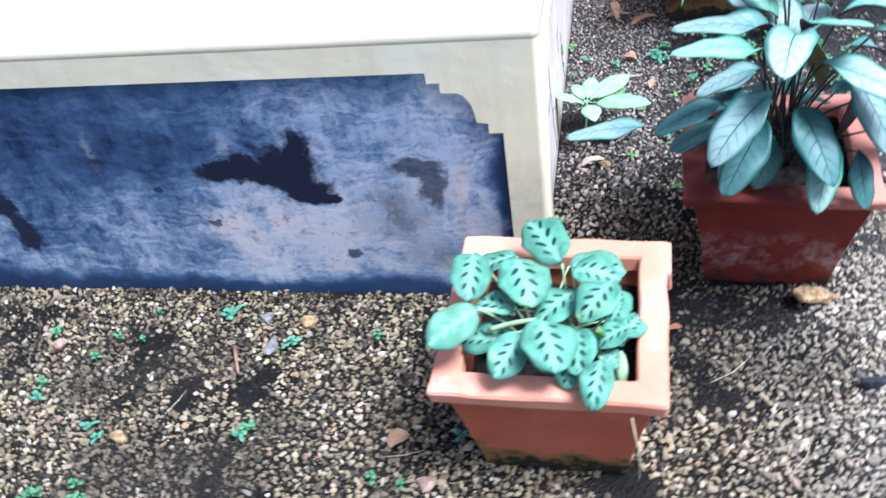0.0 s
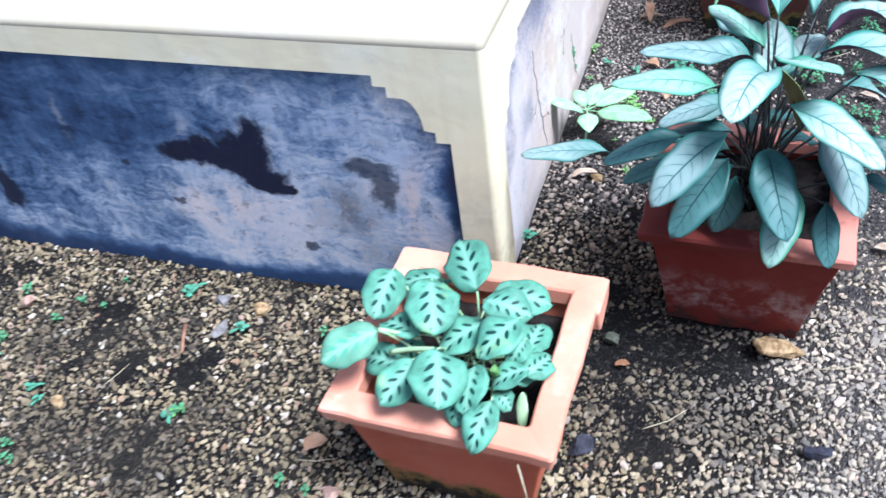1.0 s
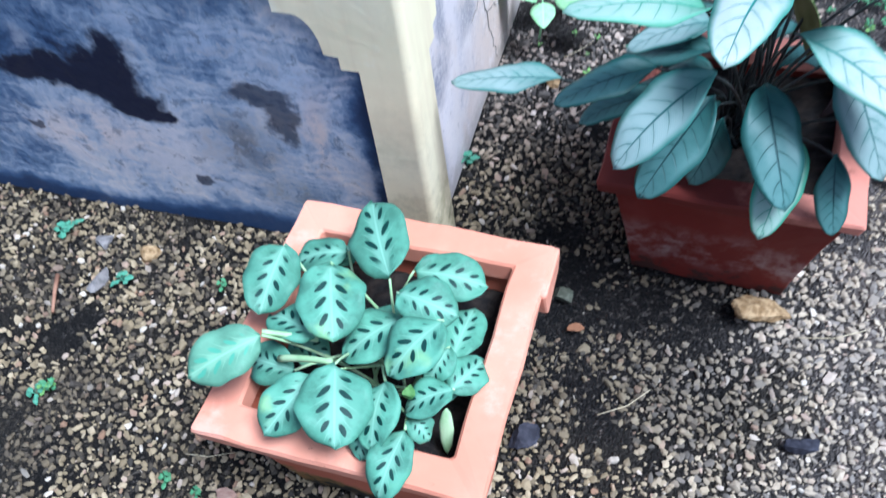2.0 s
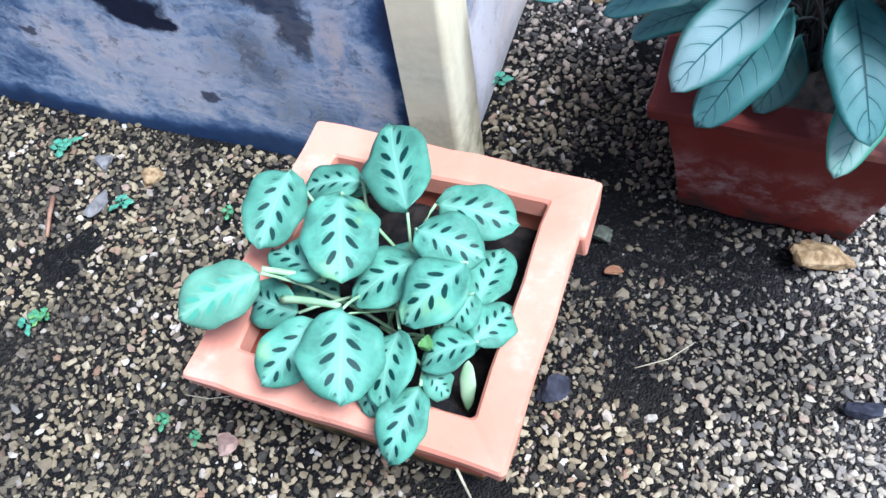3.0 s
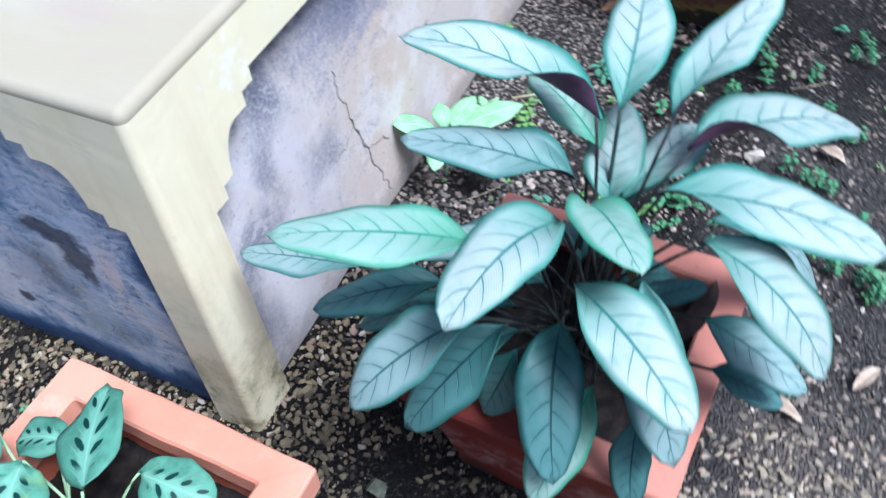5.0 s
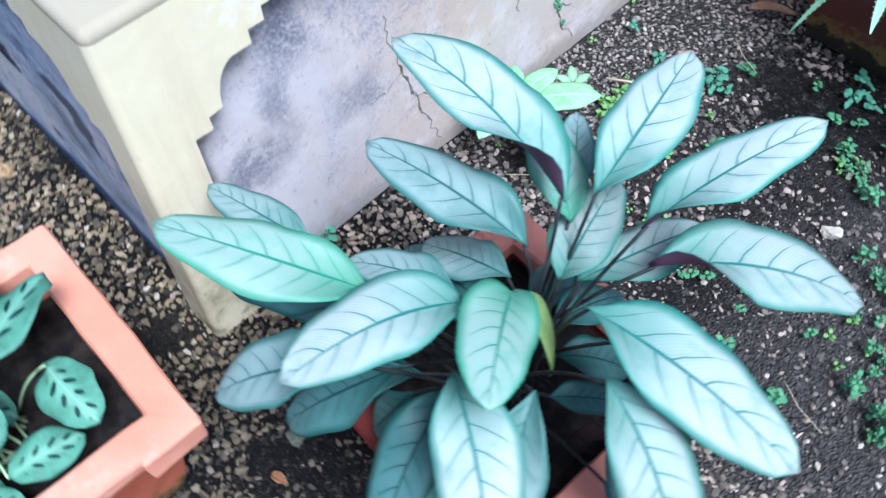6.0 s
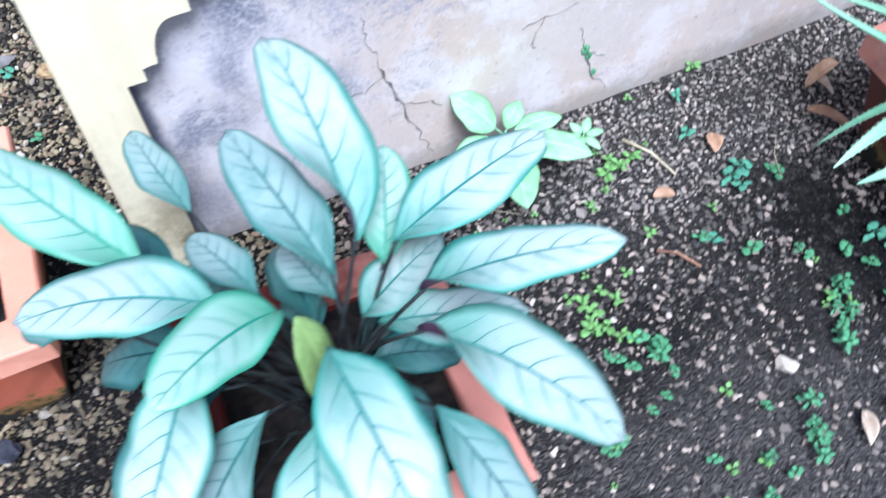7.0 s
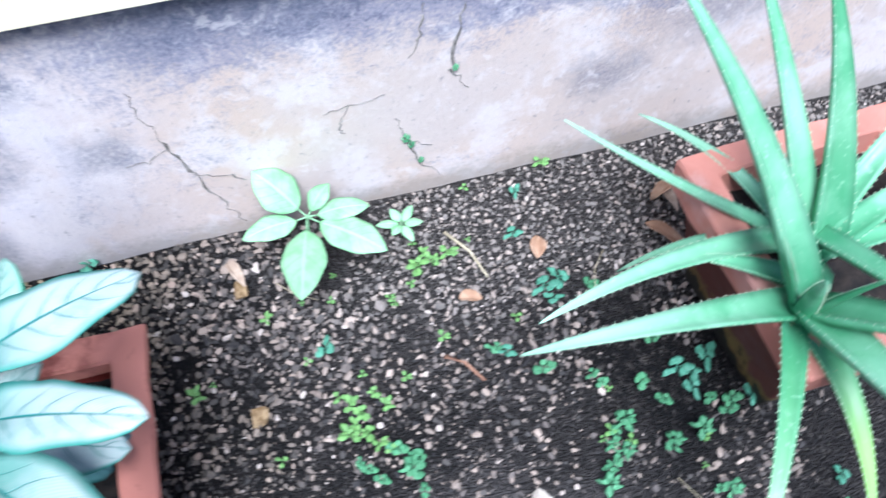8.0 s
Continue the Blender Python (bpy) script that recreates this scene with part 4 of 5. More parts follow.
# ---- the silver-leaved plant ----
silver_plant = thing("prayer_plant", (0.355, 0.122, 0.165), "bushy plant with long silvery green feather-veined leaves in a pot", "plant")


def silver(base, tip, width, skin, bow=0.012, face=(0, 0, 1), foot=None, twist=0.0, fold=0.10, wave=0.03, roll=0.0, sway=None, cup=1.0):
    base, tip = Vector(base), Vector(tip)
    leaf = part("leaf", blade(base, tip, width, bow, face, 0.50, 0.90, 0.18, fold, wave, nv=18, twist=twist, cup=cup, roll=roll, sway=0.07 * math.sin(53 * base.x + 91 * tip.y) if sway is None else sway, neck=0.75), (skin, PURPLE), silver_plant)
    k = len(silver_plant.children)
    root = Vector(foot) if foot else Vector((0.352 + 0.02 * math.sin(k * 2.4), 0.128 + 0.02 * math.cos(k * 2.4), 0.16))
    along = (tip - base).normalized()
    part("leaf_stalk", stalk(root, base + along * 0.004, UP * 0.02 - along * 0.02, 0.0022, 0.0015), DARK_STALK, leaf)
    return leaf


silver((0.300, 0.030, 0.411), (0.184, -0.054, 0.463), 0.056, MINT, 0.014)
silver((0.164, 0.065, 0.278), (0.047, 0.036, 0.282), 0.042, PEWTER, 0.008)
silver((0.336, 0.152, 0.372), (0.193, 0.117, 0.403), 0.056, PEWTER, 0.014, cup=1.6)
silver((0.348, 0.172, 0.425), (0.175, 0.167, 0.468), 0.062, SILVER, 0.016, roll=55, fold=0.30, cup=1.6)
silver((0.345, 0.190, 0.375), (0.268, 0.222, 0.415), 0.044, MINT, 0.006)
silver((0.352, 0.070, 0.413), (0.316, -0.060, 0.428), 0.060, SILVER, 0.020)
silver((0.362, 0.105, 0.398), (0.425, 0.012, 0.452), 0.054, MINT, 0.012, twist=-15)
silver((0.357, 0.194, 0.420), (0.336, 0.325, 0.455), 0.056, SILVER, 0.016, sway=0.05)
silver((0.399, 0.197, 0.418), (0.448, 0.322, 0.470), 0.048, SILVER, 0.016, roll=-45, cup=1.6)
silver((0.417, 0.187, 0.400), (0.541, 0.285, 0.376), 0.066, SILVER, 0.020, roll=-44, cup=1.6)
silver((0.408, 0.125, 0.410), (0.576, 0.140, 0.390), 0.068, SILVER, 0.020, roll=-30)
silver((0.451, 0.100, 0.400), (0.559, 0.055, 0.340), 0.058, SILVER, 0.020)
silver((0.464, 0.114, 0.289), (0.557, 0.085, 0.272), 0.046, PEWTER, 0.010)
silver((0.480, 0.098, 0.243), (0.546, 0.095, 0.226), 0.032, SLATE_SHADED, 0.006)
silver((0.448, 0.186, 0.330), (0.550, 0.225, 0.236), 0.052, PEWTER, 0.018)
silver((0.374, 0.034, 0.392), (0.482, -0.038, 0.366), 0.060, SILVER, 0.010)
silver((0.417, 0.072, 0.368), (0.478, -0.020, 0.278), 0.052, PEWTER, 0.012)
silver((0.326, 0.224, 0.360), (0.279, 0.274, 0.380), 0.034, PEWTER, 0.006)
silver((0.373, 0.172, 0.343), (0.413, 0.281, 0.348), 0.050, SILVER, 0.014)
silver((0.315, 0.095, 0.350), (0.227, 0.058, 0.332), 0.040, PEWTER, 0.010)
silver((0.322, 0.153, 0.307), (0.237, 0.131, 0.289), 0.046, PEWTER, 0.010)
silver((0.314, -0.010, 0.378), (0.238, -0.086, 0.318), 0.056, PEWTER, 0.012, (-0.2, -0.4, 1))
silver((0.318, 0.036, 0.308), (0.262, -0.053, 0.242), 0.056, SLATE_SHADED, 0.014, (-0.3, -0.6, 0.9))
silver((0.325, 0.045, 0.290), (0.258, -0.004, 0.236), 0.046, SLATE_SHADED, 0.012)
silver((0.330, 0.030, 0.285), (0.308, 0.001, 0.213), 0.042, SLATE_SHADED, 0.006, (-0.2, -0.9, 0.5))
silver((0.362, 0.048, 0.318), (0.397, -0.063, 0.266), 0.054, SLATE_SHADED, 0.018, (0, -0.3, 1))
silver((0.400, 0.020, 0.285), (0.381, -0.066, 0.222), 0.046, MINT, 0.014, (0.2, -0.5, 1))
silver((0.440, 0.020, 0.265), (0.454, -0.030, 0.200), 0.034, SLATE_SHADED, 0.008, (0.1, -0.8, 0.7))
silver((0.262, 0.043, 0.330), (0.170, -0.020, 0.324), 0.044, SLATE_SHADED, 0.010)
silver((0.270, 0.045, 0.290), (0.191, 0.006, 0.276), 0.036, SLATE_SHADED, 0.008)
silver((0.315, 0.070, 0.285), (0.205, 0.045, 0.245), 0.046, SLATE_SHADED, 0.012)
silver((0.320, 0.130, 0.280), (0.212, 0.132, 0.252), 0.046, SLATE_SHADED, 0.012)
silver((0.413, 0.100, 0.300), (0.460, 0.138, 0.302), 0.028, SLATE_SHADED, 0.006)
silver((0.362, 0.162, 0.340), (0.350, 0.236, 0.394), 0.052, SILVER, 0.006, (-0.1, -0.3, 0.9))
silver((0.372, 0.178, 0.325), (0.378, 0.268, 0.292), 0.050, PEWTER, 0.012)
# Invented filler leaves in the dark skin, deepening the shade over the pot.
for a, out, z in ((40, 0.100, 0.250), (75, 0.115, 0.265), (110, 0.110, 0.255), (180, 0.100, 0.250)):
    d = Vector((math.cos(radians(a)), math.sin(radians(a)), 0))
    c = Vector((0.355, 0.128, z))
    silver(c + d * 0.035, c + d * out - UP * 0.02, 0.042, SLATE_SHADED, 0.012)
part("withered_leaf", blade((0.465, 0.170, 0.272), (0.432, 0.112, 0.222), 0.026, 0.004, (0.6, -0.6, 0.4), fold=0.8, power=0.7), (WITHERED, WITHERED), silver_plant, "dark curled withered leaf")
part("yellowed_leaf", blade((0.368, 0.113, 0.392), (0.402, 0.113, 0.300), 0.040, 0.010, (0.55, 0.55, 0.4), fold=0.15, power=0.8), (YELLOWED, OLIVE_BACK), silver_plant, "yellowing hanging leaf")

# ---- the blotched plant ----
spotted_plant = thing("maranta_plant", (0.048, -0.237, 0.15), "low plant with oval mint leaves and rows of dark blotches", "plant")


def spotted(base, tip, width, bow=0.008, face=(0, -0.2, 1), skin=None, twist=0.0):
    base, tip = Vector(base), Vector(tip)
    mid = (base + tip) / 2
    leaf = part("leaf", blade(mid + (base - mid) * 0.97, mid + (tip - mid) * 0.99, width * 0.93, bow, face, 0.50, 0.93, 0.12, 0.10, 0.075, twist=twist + 14 * math.sin(40 * base.x + 90 * tip.y)), (skin or BLOTCH, BACK_GREEN), spotted_plant)
    k = len(spotted_plant.children)
    root = Vector((0.05 + 0.03 * math.sin(k * 2.4), -0.245 + 0.03 * math.cos(k * 2.4), 0.145))
    part("leaf_stalk", stalk(root, base, (0, 0, 0.025), 0.0018, 0.0013), PALE_STALK, leaf)
    return leaf


spotted((0.055, -0.213, 0.268), (0.006, -0.122, 0.260), 0.064)
spotted((-0.059, -0.195, 0.268), (-0.060, -0.268, 0.252), 0.058)
spotted((-0.002, -0.213, 0.278), (0.024, -0.286, 0.262), 0.070)
spotted((-0.005, -0.175, 0.242), (-0.060, -0.190, 0.228), 0.046)
spotted((0.060, -0.171, 0.223), (0.134, -0.166, 0.210), 0.056)
spotted((0.068, -0.228, 0.272), (0.128, -0.236, 0.262), 0.052)
spotted((-0.040, -0.297, 0.270), (-0.098, -0.345, 0.254), 0.054, skin=BLOTCH_PALE)
spotted((-0.017, -0.303, 0.224), (-0.072, -0.292, 0.208), 0.046)
spotted((-0.045, -0.262, 0.200), (-0.002, -0.266, 0.188), 0.042)
spotted((0.036, -0.309, 0.269), (0.057, -0.379, 0.253), 0.072)
spotted((0.012, -0.316, 0.248), (-0.016, -0.374, 0.234), 0.050)
spotted((0.074, -0.238, 0.247), (0.026, -0.286, 0.231), 0.056)
spotted((0.118, -0.250, 0.275), (0.083, -0.306, 0.259), 0.060)
spotted((0.127, -0.266, 0.258), (0.116, -0.297, 0.246), 0.034)
spotted((0.119, -0.250, 0.205), (0.122, -0.182, 0.190), 0.046)
spotted((0.130, -0.292, 0.223), (0.150, -0.248, 0.210), 0.040)
spotted((0.141, -0.303, 0.254), (0.101, -0.327, 0.240), 0.040)
spotted((0.078, -0.306, 0.249), (0.083, -0.366, 0.235), 0.050)
spotted((0.106, -0.342, 0.238), (0.096, -0.400, 0.215), 0.042, 0.012)
spotted((0.105, -0.328, 0.234), (0.125, -0.340, 0.220), 0.028)
spotted((0.001, -0.278, 0.250), (-0.056, -0.257, 0.236), 0.046)
spotted((0.066, -0.332, 0.227), (0.070, -0.368, 0.211), 0.034)
spotted((-0.020, -0.182, 0.222), (-0.012, -0.148, 0.208), 0.040)
spotted((0.030, -0.250, 0.215), (0.075, -0.215, 0.205), 0.044)
spotted((0.100, -0.290, 0.205), (0.135, -0.262, 0.195), 0.042)
part("hanging_leaf", blade((0.128, -0.300, 0.205), (0.131, -0.325, 0.160), 0.014, 0.003, (0, -1, 0.3)), (PALE_STALK, BACK_GREEN), spotted_plant, "pale rolled young leaf")
part("stem", stalk((-0.03, -0.300, 0.236), (0.03, -0.305, 0.262), (0, 0, 0.006), 0.0036, 0.0028), PALE_STALK, spotted_plant, "pale thick stem")
part("stem", stalk((-0.045, -0.290, 0.262), (0.0, -0.276, 0.240), (0, 0, 0.004), 0.003, 0.0022), PALE_STALK, spotted_plant, "pale thick stem")
part("bud", pebble(bmesh.new(), (0.103, -0.316, 0.254), (0.006, 0.005, 0.008), 0.3, 3), WEED_LIME, spotted_plant, "small lime green bud")


# ---- aloe ----
aloe = thing("aloe_plant", (0.345, 0.960, 0.17), "spiky green aloe with toothed fleshy leaves in a pot", "plant")


def aloe_leaf(tip, width, bend, thick=0.4, foot=(0.345, 0.955, 0.19)):
    """A fleshy channelled leaf that tapers to its tip, with teeth along both margins."""
    foot, tip = Vector(foot), Vector(tip)
    mid = (foot + tip) / 2 + Vector(bend)
    bm = bmesh.new()
    rows, rims = [], ([], [])
    steps = 16
    for i in range(steps + 1):
        t = i / steps
        p = bez(foot, mid, tip, t)
        d = (bez(foot, mid, tip, min(1, t + 0.02)) - bez(foot, mid, tip, max(0, t - 0.02))).normalized()
        side = d.cross(UP)
        side = side.normalized() if side.length > 0.05 else Vector((1, 0, 0))
        up = side.cross(d)
        w = width / 2 * (1 - t) ** 0.75 * (1.0 if t > 0.08 else 0.9) + 0.0008
        h = w * 2 * thick
        row = []
        for s, u in ((-1, 0.30), (-0.55, -0.12), (0, -0.34), (0.55, -0.12), (1, 0.30), (0.75, -0.55), (0, -0.95), (-0.75, -0.55)):
            row.append(bm.verts.new(p + side * (w * s) + up * (h * u)))
        rows.append(row)
        rims[0].append((p - side * w + up * h * 0.30, -side, w))
        rims[1].append((p + side * w + up * h * 0.30, side, w))
    for a, b in zip(rows, rows[1:]):
        for k in range(8):
            bm.faces.new((a[k], a[(k + 1) % 8], b[(k + 1) % 8], b[k]))
    bm.faces.new(rows[0][::-1])
    bm.faces.new(rows[-1])
    bmesh.ops.recalc_face_normals(bm, faces=bm.faces)
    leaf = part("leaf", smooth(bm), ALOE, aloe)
    bm = bmesh.new()
    for rim in rims:
        for (p, out, w), (q, _, _) in zip(rim[1:-2], rim[2:-1]):
            for f in (0.2, 0.7):
                c = p.lerp(q, f)
                d = (q - p).normalized()
                r = 0.0008
                tooth = [bm.verts.new(c + d * r), bm.verts.new(c - d * r), bm.verts.new(c + out.cross(d) * r * 0.8), bm.verts.new(c + out * 0.0022 + d * 0.001)]
                for tri in ((0, 1, 3), (1, 2, 3), (2, 0, 3)):
                    bm.faces.new([tooth[k] for k in tri])
    bmesh.ops.recalc_face_normals(bm, faces=bm.faces)
    part("teeth", bm, ALOE_TOOTH, leaf)


NEAR, REAR = (0.400, 0.900, 0.225), (0.345, 0.935, 0.215)
aloe_leaf((0.427, 0.578, 0.358), 0.040, (0, 0.03, 0.02), foot=(0.390, 0.915, 0.20))
aloe_leaf((0.379, 0.618, 0.300), 0.032, (-0.02, 0.0, 0.03), foot=(0.315, 0.935, 0.20))
aloe_leaf((0.190, 0.709, 0.326), 0.018, (-0.01, 0.0, -0.02), foot=(0.300, 0.940, 0.19))
aloe_leaf((0.112, 0.849, 0.203), 0.022, (0.0, 0.02, 0.03), foot=(0.290, 0.950, 0.18))
aloe_leaf((0.190, 0.775, 0.500), 0.048, (0.02, 0.02, 0.02), foot=NEAR)
aloe_leaf((0.160, 0.880, 0.470), 0.038, (0.02, 0.0, 0.02), foot=REAR)
aloe_leaf((0.200, 0.920, 0.490), 0.044, (0.0, 0.02, 0.03), foot=(0.350, 0.950, 0.215))
aloe_leaf((0.240, 1.110, 0.360), 0.032, (0.0, 0.0, 0.03), foot=(0.335, 0.935, 0.225))
aloe_leaf((0.280, 1.190, 0.230), 0.036, (0.0, 0.0, 0.04), foot=REAR)
aloe_leaf((0.350, 1.200, 0.190), 0.026, (0.0, 0.0, 0.04), foot=REAR)
aloe_leaf((0.560, 0.935, 0.370), 0.030, (0.0, 0.0, 0.02), foot=(0.322, 0.938, 0.235))
aloe_leaf((0.620, 0.740, 0.185), 0.028, (0.0, 0.0, 0.06), foot=(0.397, 0.893, 0.205))
aloe_leaf((0.600, 0.900, 0.125), 0.034, (0.0, 0.0, 0.07), foot=(0.410, 0.900, 0.205))
aloe_leaf((0.635, 0.865, 0.360), 0.050, (0.0, 0.0, 0.02), foot=NEAR)
aloe_leaf((0.600, 0.960, 0.420), 0.044, (0.0, 0.0, 0.03), foot=NEAR)
aloe_leaf((0.330, 0.800, 0.250), 0.030, (0.0, 0.0, 0.02), foot=(0.370, 0.925, 0.20))
aloe_leaf((0.248, 0.786, 0.093), 0.020, (-0.01, 0.0, 0.06), foot=(0.315, 0.935, 0.195))
aloe_leaf((0.430, 0.850, 0.345), 0.024, (-0.004, 0.004, 0.01), foot=(0.404, 0.893, 0.205))
aloe_leaf((0.372, 0.842, 0.335), 0.020, (0.004, 0.0, 0.01), foot=(0.398, 0.898, 0.205))
aloe_leaf((0.445, 0.905, 0.350), 0.020, (-0.004, 0.0, 0.01), foot=(0.402, 0.902, 0.205))
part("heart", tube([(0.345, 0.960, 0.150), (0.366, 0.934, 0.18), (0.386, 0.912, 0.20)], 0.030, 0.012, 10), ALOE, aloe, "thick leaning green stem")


# ---- weeds ----
def weed_prototype(count, length, width, rise, skin, label, seed, lift=0.004):
    rnd = random.Random(seed)
    plant = thing("weed", (0, 0, 0), label, "weed", group="seedlings on the gravel")
    part("stem", tube([(0, 0, -0.012), (0, 0, lift), (0.001, 0, lift + rise)], 0.0009, 0.0006, 5), skin, plant)
    for k in range(count):
        a = 2.4 * k + rnd.uniform(-0.7, 0.7)
        d = Vector((math.cos(a), math.sin(a), 0))
        z = lift + rise * (k + 1) / count
        ln = length * rnd.uniform(0.5, 1.25)
        start = d * 0.001 + UP * z
        neck = d * ln * 0.35 + UP * (z + ln * 0.18)
        bm = blade(neck, neck + d * ln + UP * ln * rnd.uniform(-0.15, 0.2), width * rnd.uniform(0.6, 1.2), ln * rnd.uniform(-0.1, 0.2), nv=7, nu=4, power=0.6, skew=0.9, wave=0.12, fold=rnd.uniform(0, 0.4), thick=0.0004)
        leaf = part("leaf", bm, (skin, skin), plant)
        part("leaf_stalk", tube([start, neck], 0.0006, 0.0005, 4), skin, leaf)
    return plant


def scatter(source, places, seed, lo=0.7, hi=1.25):
    """Copies of one seedling at the given places; the first place takes the seedling itself."""
    rnd = random.Random(seed)
    for k, (x, y) in enumerate(places):
        m = pose(x, y, ground_height(x, y) + 0.004, rnd.uniform(-8, 8), rnd.uniform(-8, 8), rnd.uniform(0, 360))
        size = rnd.uniform(lo, hi)
        ob = source if k == 0 else copy_thing(source, m)
        ob.matrix_basis = m @ Matrix.Scale(size, 4)


four = weed_prototype(6, 0.011, 0.010, 0.006, WEED_BLUE, "small bluish green seedling with rounded leaves on gravel", 2)
scatter(four, [(-0.533, -0.068), (-0.525, -0.057), (-0.678, -0.310), (-0.657, -0.330), (-0.400, -0.127), (-0.430, -0.308), (-0.798, -0.261), (0.199, 0.725), (0.193, 0.746), (0.217, 0.732), (0.270, 0.648), (0.205, 0.438),
               (0.350, 0.842), (0.358, 0.856), (0.377, 0.850), (0.404, 0.915), (0.345, 0.880), (0.524, 0.969), (0.044, 0.738), (0.109, 0.711), (0.006, 0.168), (-0.097, -0.291)], 3)
bright = weed_prototype(6, 0.009, 0.008, 0.010, WEED, "small bright green weed growing through the gravel", 4)
scatter(bright, [(-0.834, -0.123), (-0.714, -0.125), (-0.668, -0.127), (-0.737, -0.173), (-0.801, -0.230), (-0.715, -0.430), (-0.713, -0.444), (-0.698, -0.432), (-0.648, -0.411), (-0.641, -0.439), (-0.627, -0.433),
                 (-0.209, -0.368), (-0.166, -0.376), (-0.259, -0.107), (-0.661, -0.065), (-0.418, -0.292), (0.358, 0.443), (0.265, 0.635), (0.327, 0.739), (0.625, 0.059), (0.453, 0.406)], 5)
lime = weed_prototype(7, 0.010, 0.008, 0.008, WEED_LIME, "lime green lobed weed flat on the soil", 6)
scatter(lime, [(0.276, 0.481), (0.287, 0.448), (0.310, 0.446), (0.297, 0.489), (0.326, 0.463), (0.341, 0.470), (0.325, 0.443), (0.298, 0.462), (0.109, 0.588), (0.123, 0.597), (0.113, 0.620), (0.126, 0.579), (0.143, 0.374), (0.224, 0.274),
               (0.003, 0.790), (-0.423, -0.295)], 7, 0.6, 1.2)
tuft = weed_prototype(13, 0.016, 0.010, 0.040, WEED, "leafy green weed clump on bare soil", 8)
scatter(tuft, [(0.394, 0.752), (0.416, 0.728), (0.427, 0.742), (0.444, 0.716), (0.461, 0.706), (0.437, 0.794), (0.502, 0.625), (0.526, 0.613), (0.542, 0.604), (0.560, 0.597), (0.537, 0.543), (0.579, 0.705), (0.535, 0.751), (0.430, 0.836),
               (0.368, 0.504), (0.381, 0.498), (0.569, 0.940), (0.600, 0.960), (0.502, 0.835), (0.531, 0.385)], 9, 0.36, 0.68)

sprout = weed_prototype(4, 0.006, 0.0055, 0.004, WEED_LIME, "tiny yellowish green sprout between gravel chips", 12)
spots = random.Random(31)
near = [(0.39, 0.72, 0.035), (0.43, 0.77, 0.04), (0.13, 0.45, 0.07), (0.10, 0.58, 0.05), (0.16, 0.50, 0.05), (0.15, 0.40, 0.04), (0.09, 0.60, 0.03), (0.30, 0.47, 0.06), (0.42, 0.48, 0.08), (0.25, 0.62, 0.10), (0.55, 0.62, 0.08), (0.60, 0.48, 0.04), (0.59, 0.52, 0.03), (0.48, 0.36, 0.03)]
scatter(sprout, [(spots.gauss(x, r), spots.gauss(y, r)) for x, y, r in near for _ in range(3)], 33, 0.5, 1.2)
clover = weed_prototype(5, 0.009, 0.0095, 0.007, WEED, "small round-leaved green weed on dark soil", 14)
scatter(clover, [(0.353, 0.489), (0.372, 0.510), (0.385, 0.500), (0.368, 0.452), (0.384, 0.462), (0.406, 0.505), (0.429, 0.481), (0.437, 0.458), (0.305, 0.688), (0.340, 0.748), (0.355, 0.792), (0.384, 0.809), (0.303, 0.830), (0.208, 0.781),
                 (0.217, 0.789), (0.486, 0.579), (0.546, 0.708), (0.516, 0.488), (0.405, 0.738), (0.436, 0.728), (0.450, 0.712),
                 (0.528, 0.382), (0.536, 0.367), (0.531, 0.395), (0.520, 0.375), (0.564, 0.561), (0.397, 0.863), (0.416, 0.879), (0.498, 0.828), (0.405, 0.890), (0.610, 0.565), (0.459, 0.390)], 35, 0.6, 1.25)

bush = weed_prototype(22, 0.015, 0.011, 0.050, WEED, "bushy green weed clump on bare soil", 21)
scatter(bush, [(0.651, 0.518), (0.694, 0.568), (0.664, 0.459), (0.637, 0.425), (0.697, 0.435), (0.685, 0.503), (0.673, 0.598), (0.557, 0.954), (0.577, 0.900), (0.551, 0.906), (0.668, 0.484), (0.640, 0.440), (0.577, 0.519), (0.593, 0.493), (0.595, 0.519), (0.589, 0.458), (0.644, 0.490), (0.625, 0.452), (0.612, 0.520)], 23, 0.32, 0.66)

tall_weed = thing("weed", (0.055, 0.452, 0.0), "pale green broad-leaved weed at the foot of the plinth", "weed")
part("stem", stalk((0.050, 0.450, -0.01), (0.056, 0.454, 0.072), (0.004, 0, 0), 0.0022, 0.0016), WEED_PALE, tall_weed)
for tip, width in (((0.003, 0.402, 0.117), 0.058), ((0.075, 0.372, 0.082), 0.038), ((0.178, 0.424, 0.085), 0.054), ((0.138, 0.536, 0.082), 0.050), ((0.066, 0.532, 0.080), 0.034), ((0.026, 0.490, 0.090), 0.028)):
    tip = Vector(tip)
    c = Vector((0.056, 0.454, 0.072))
    start = c.lerp(tip, 0.16)
    leaf = part("leaf", blade(start, tip, width, 0.007, power=0.75, skew=0.9, fold=0.15, wave=0.02), (WEED_PALE, BACK_GREEN), tall_weed)
    part("leaf_stalk", tube([c, start], 0.0014, 0.0009, 5), WEED_PALE, leaf)

small_weed = thing("weed", (0.066, 0.572, 0.0), "small pale green weed beside the plinth", "weed")
part("stem", tube([(0.066, 0.572, -0.01), (0.066, 0.572, 0.025)], 0.0014, 0.001, 5), WEED_PALE, small_weed)
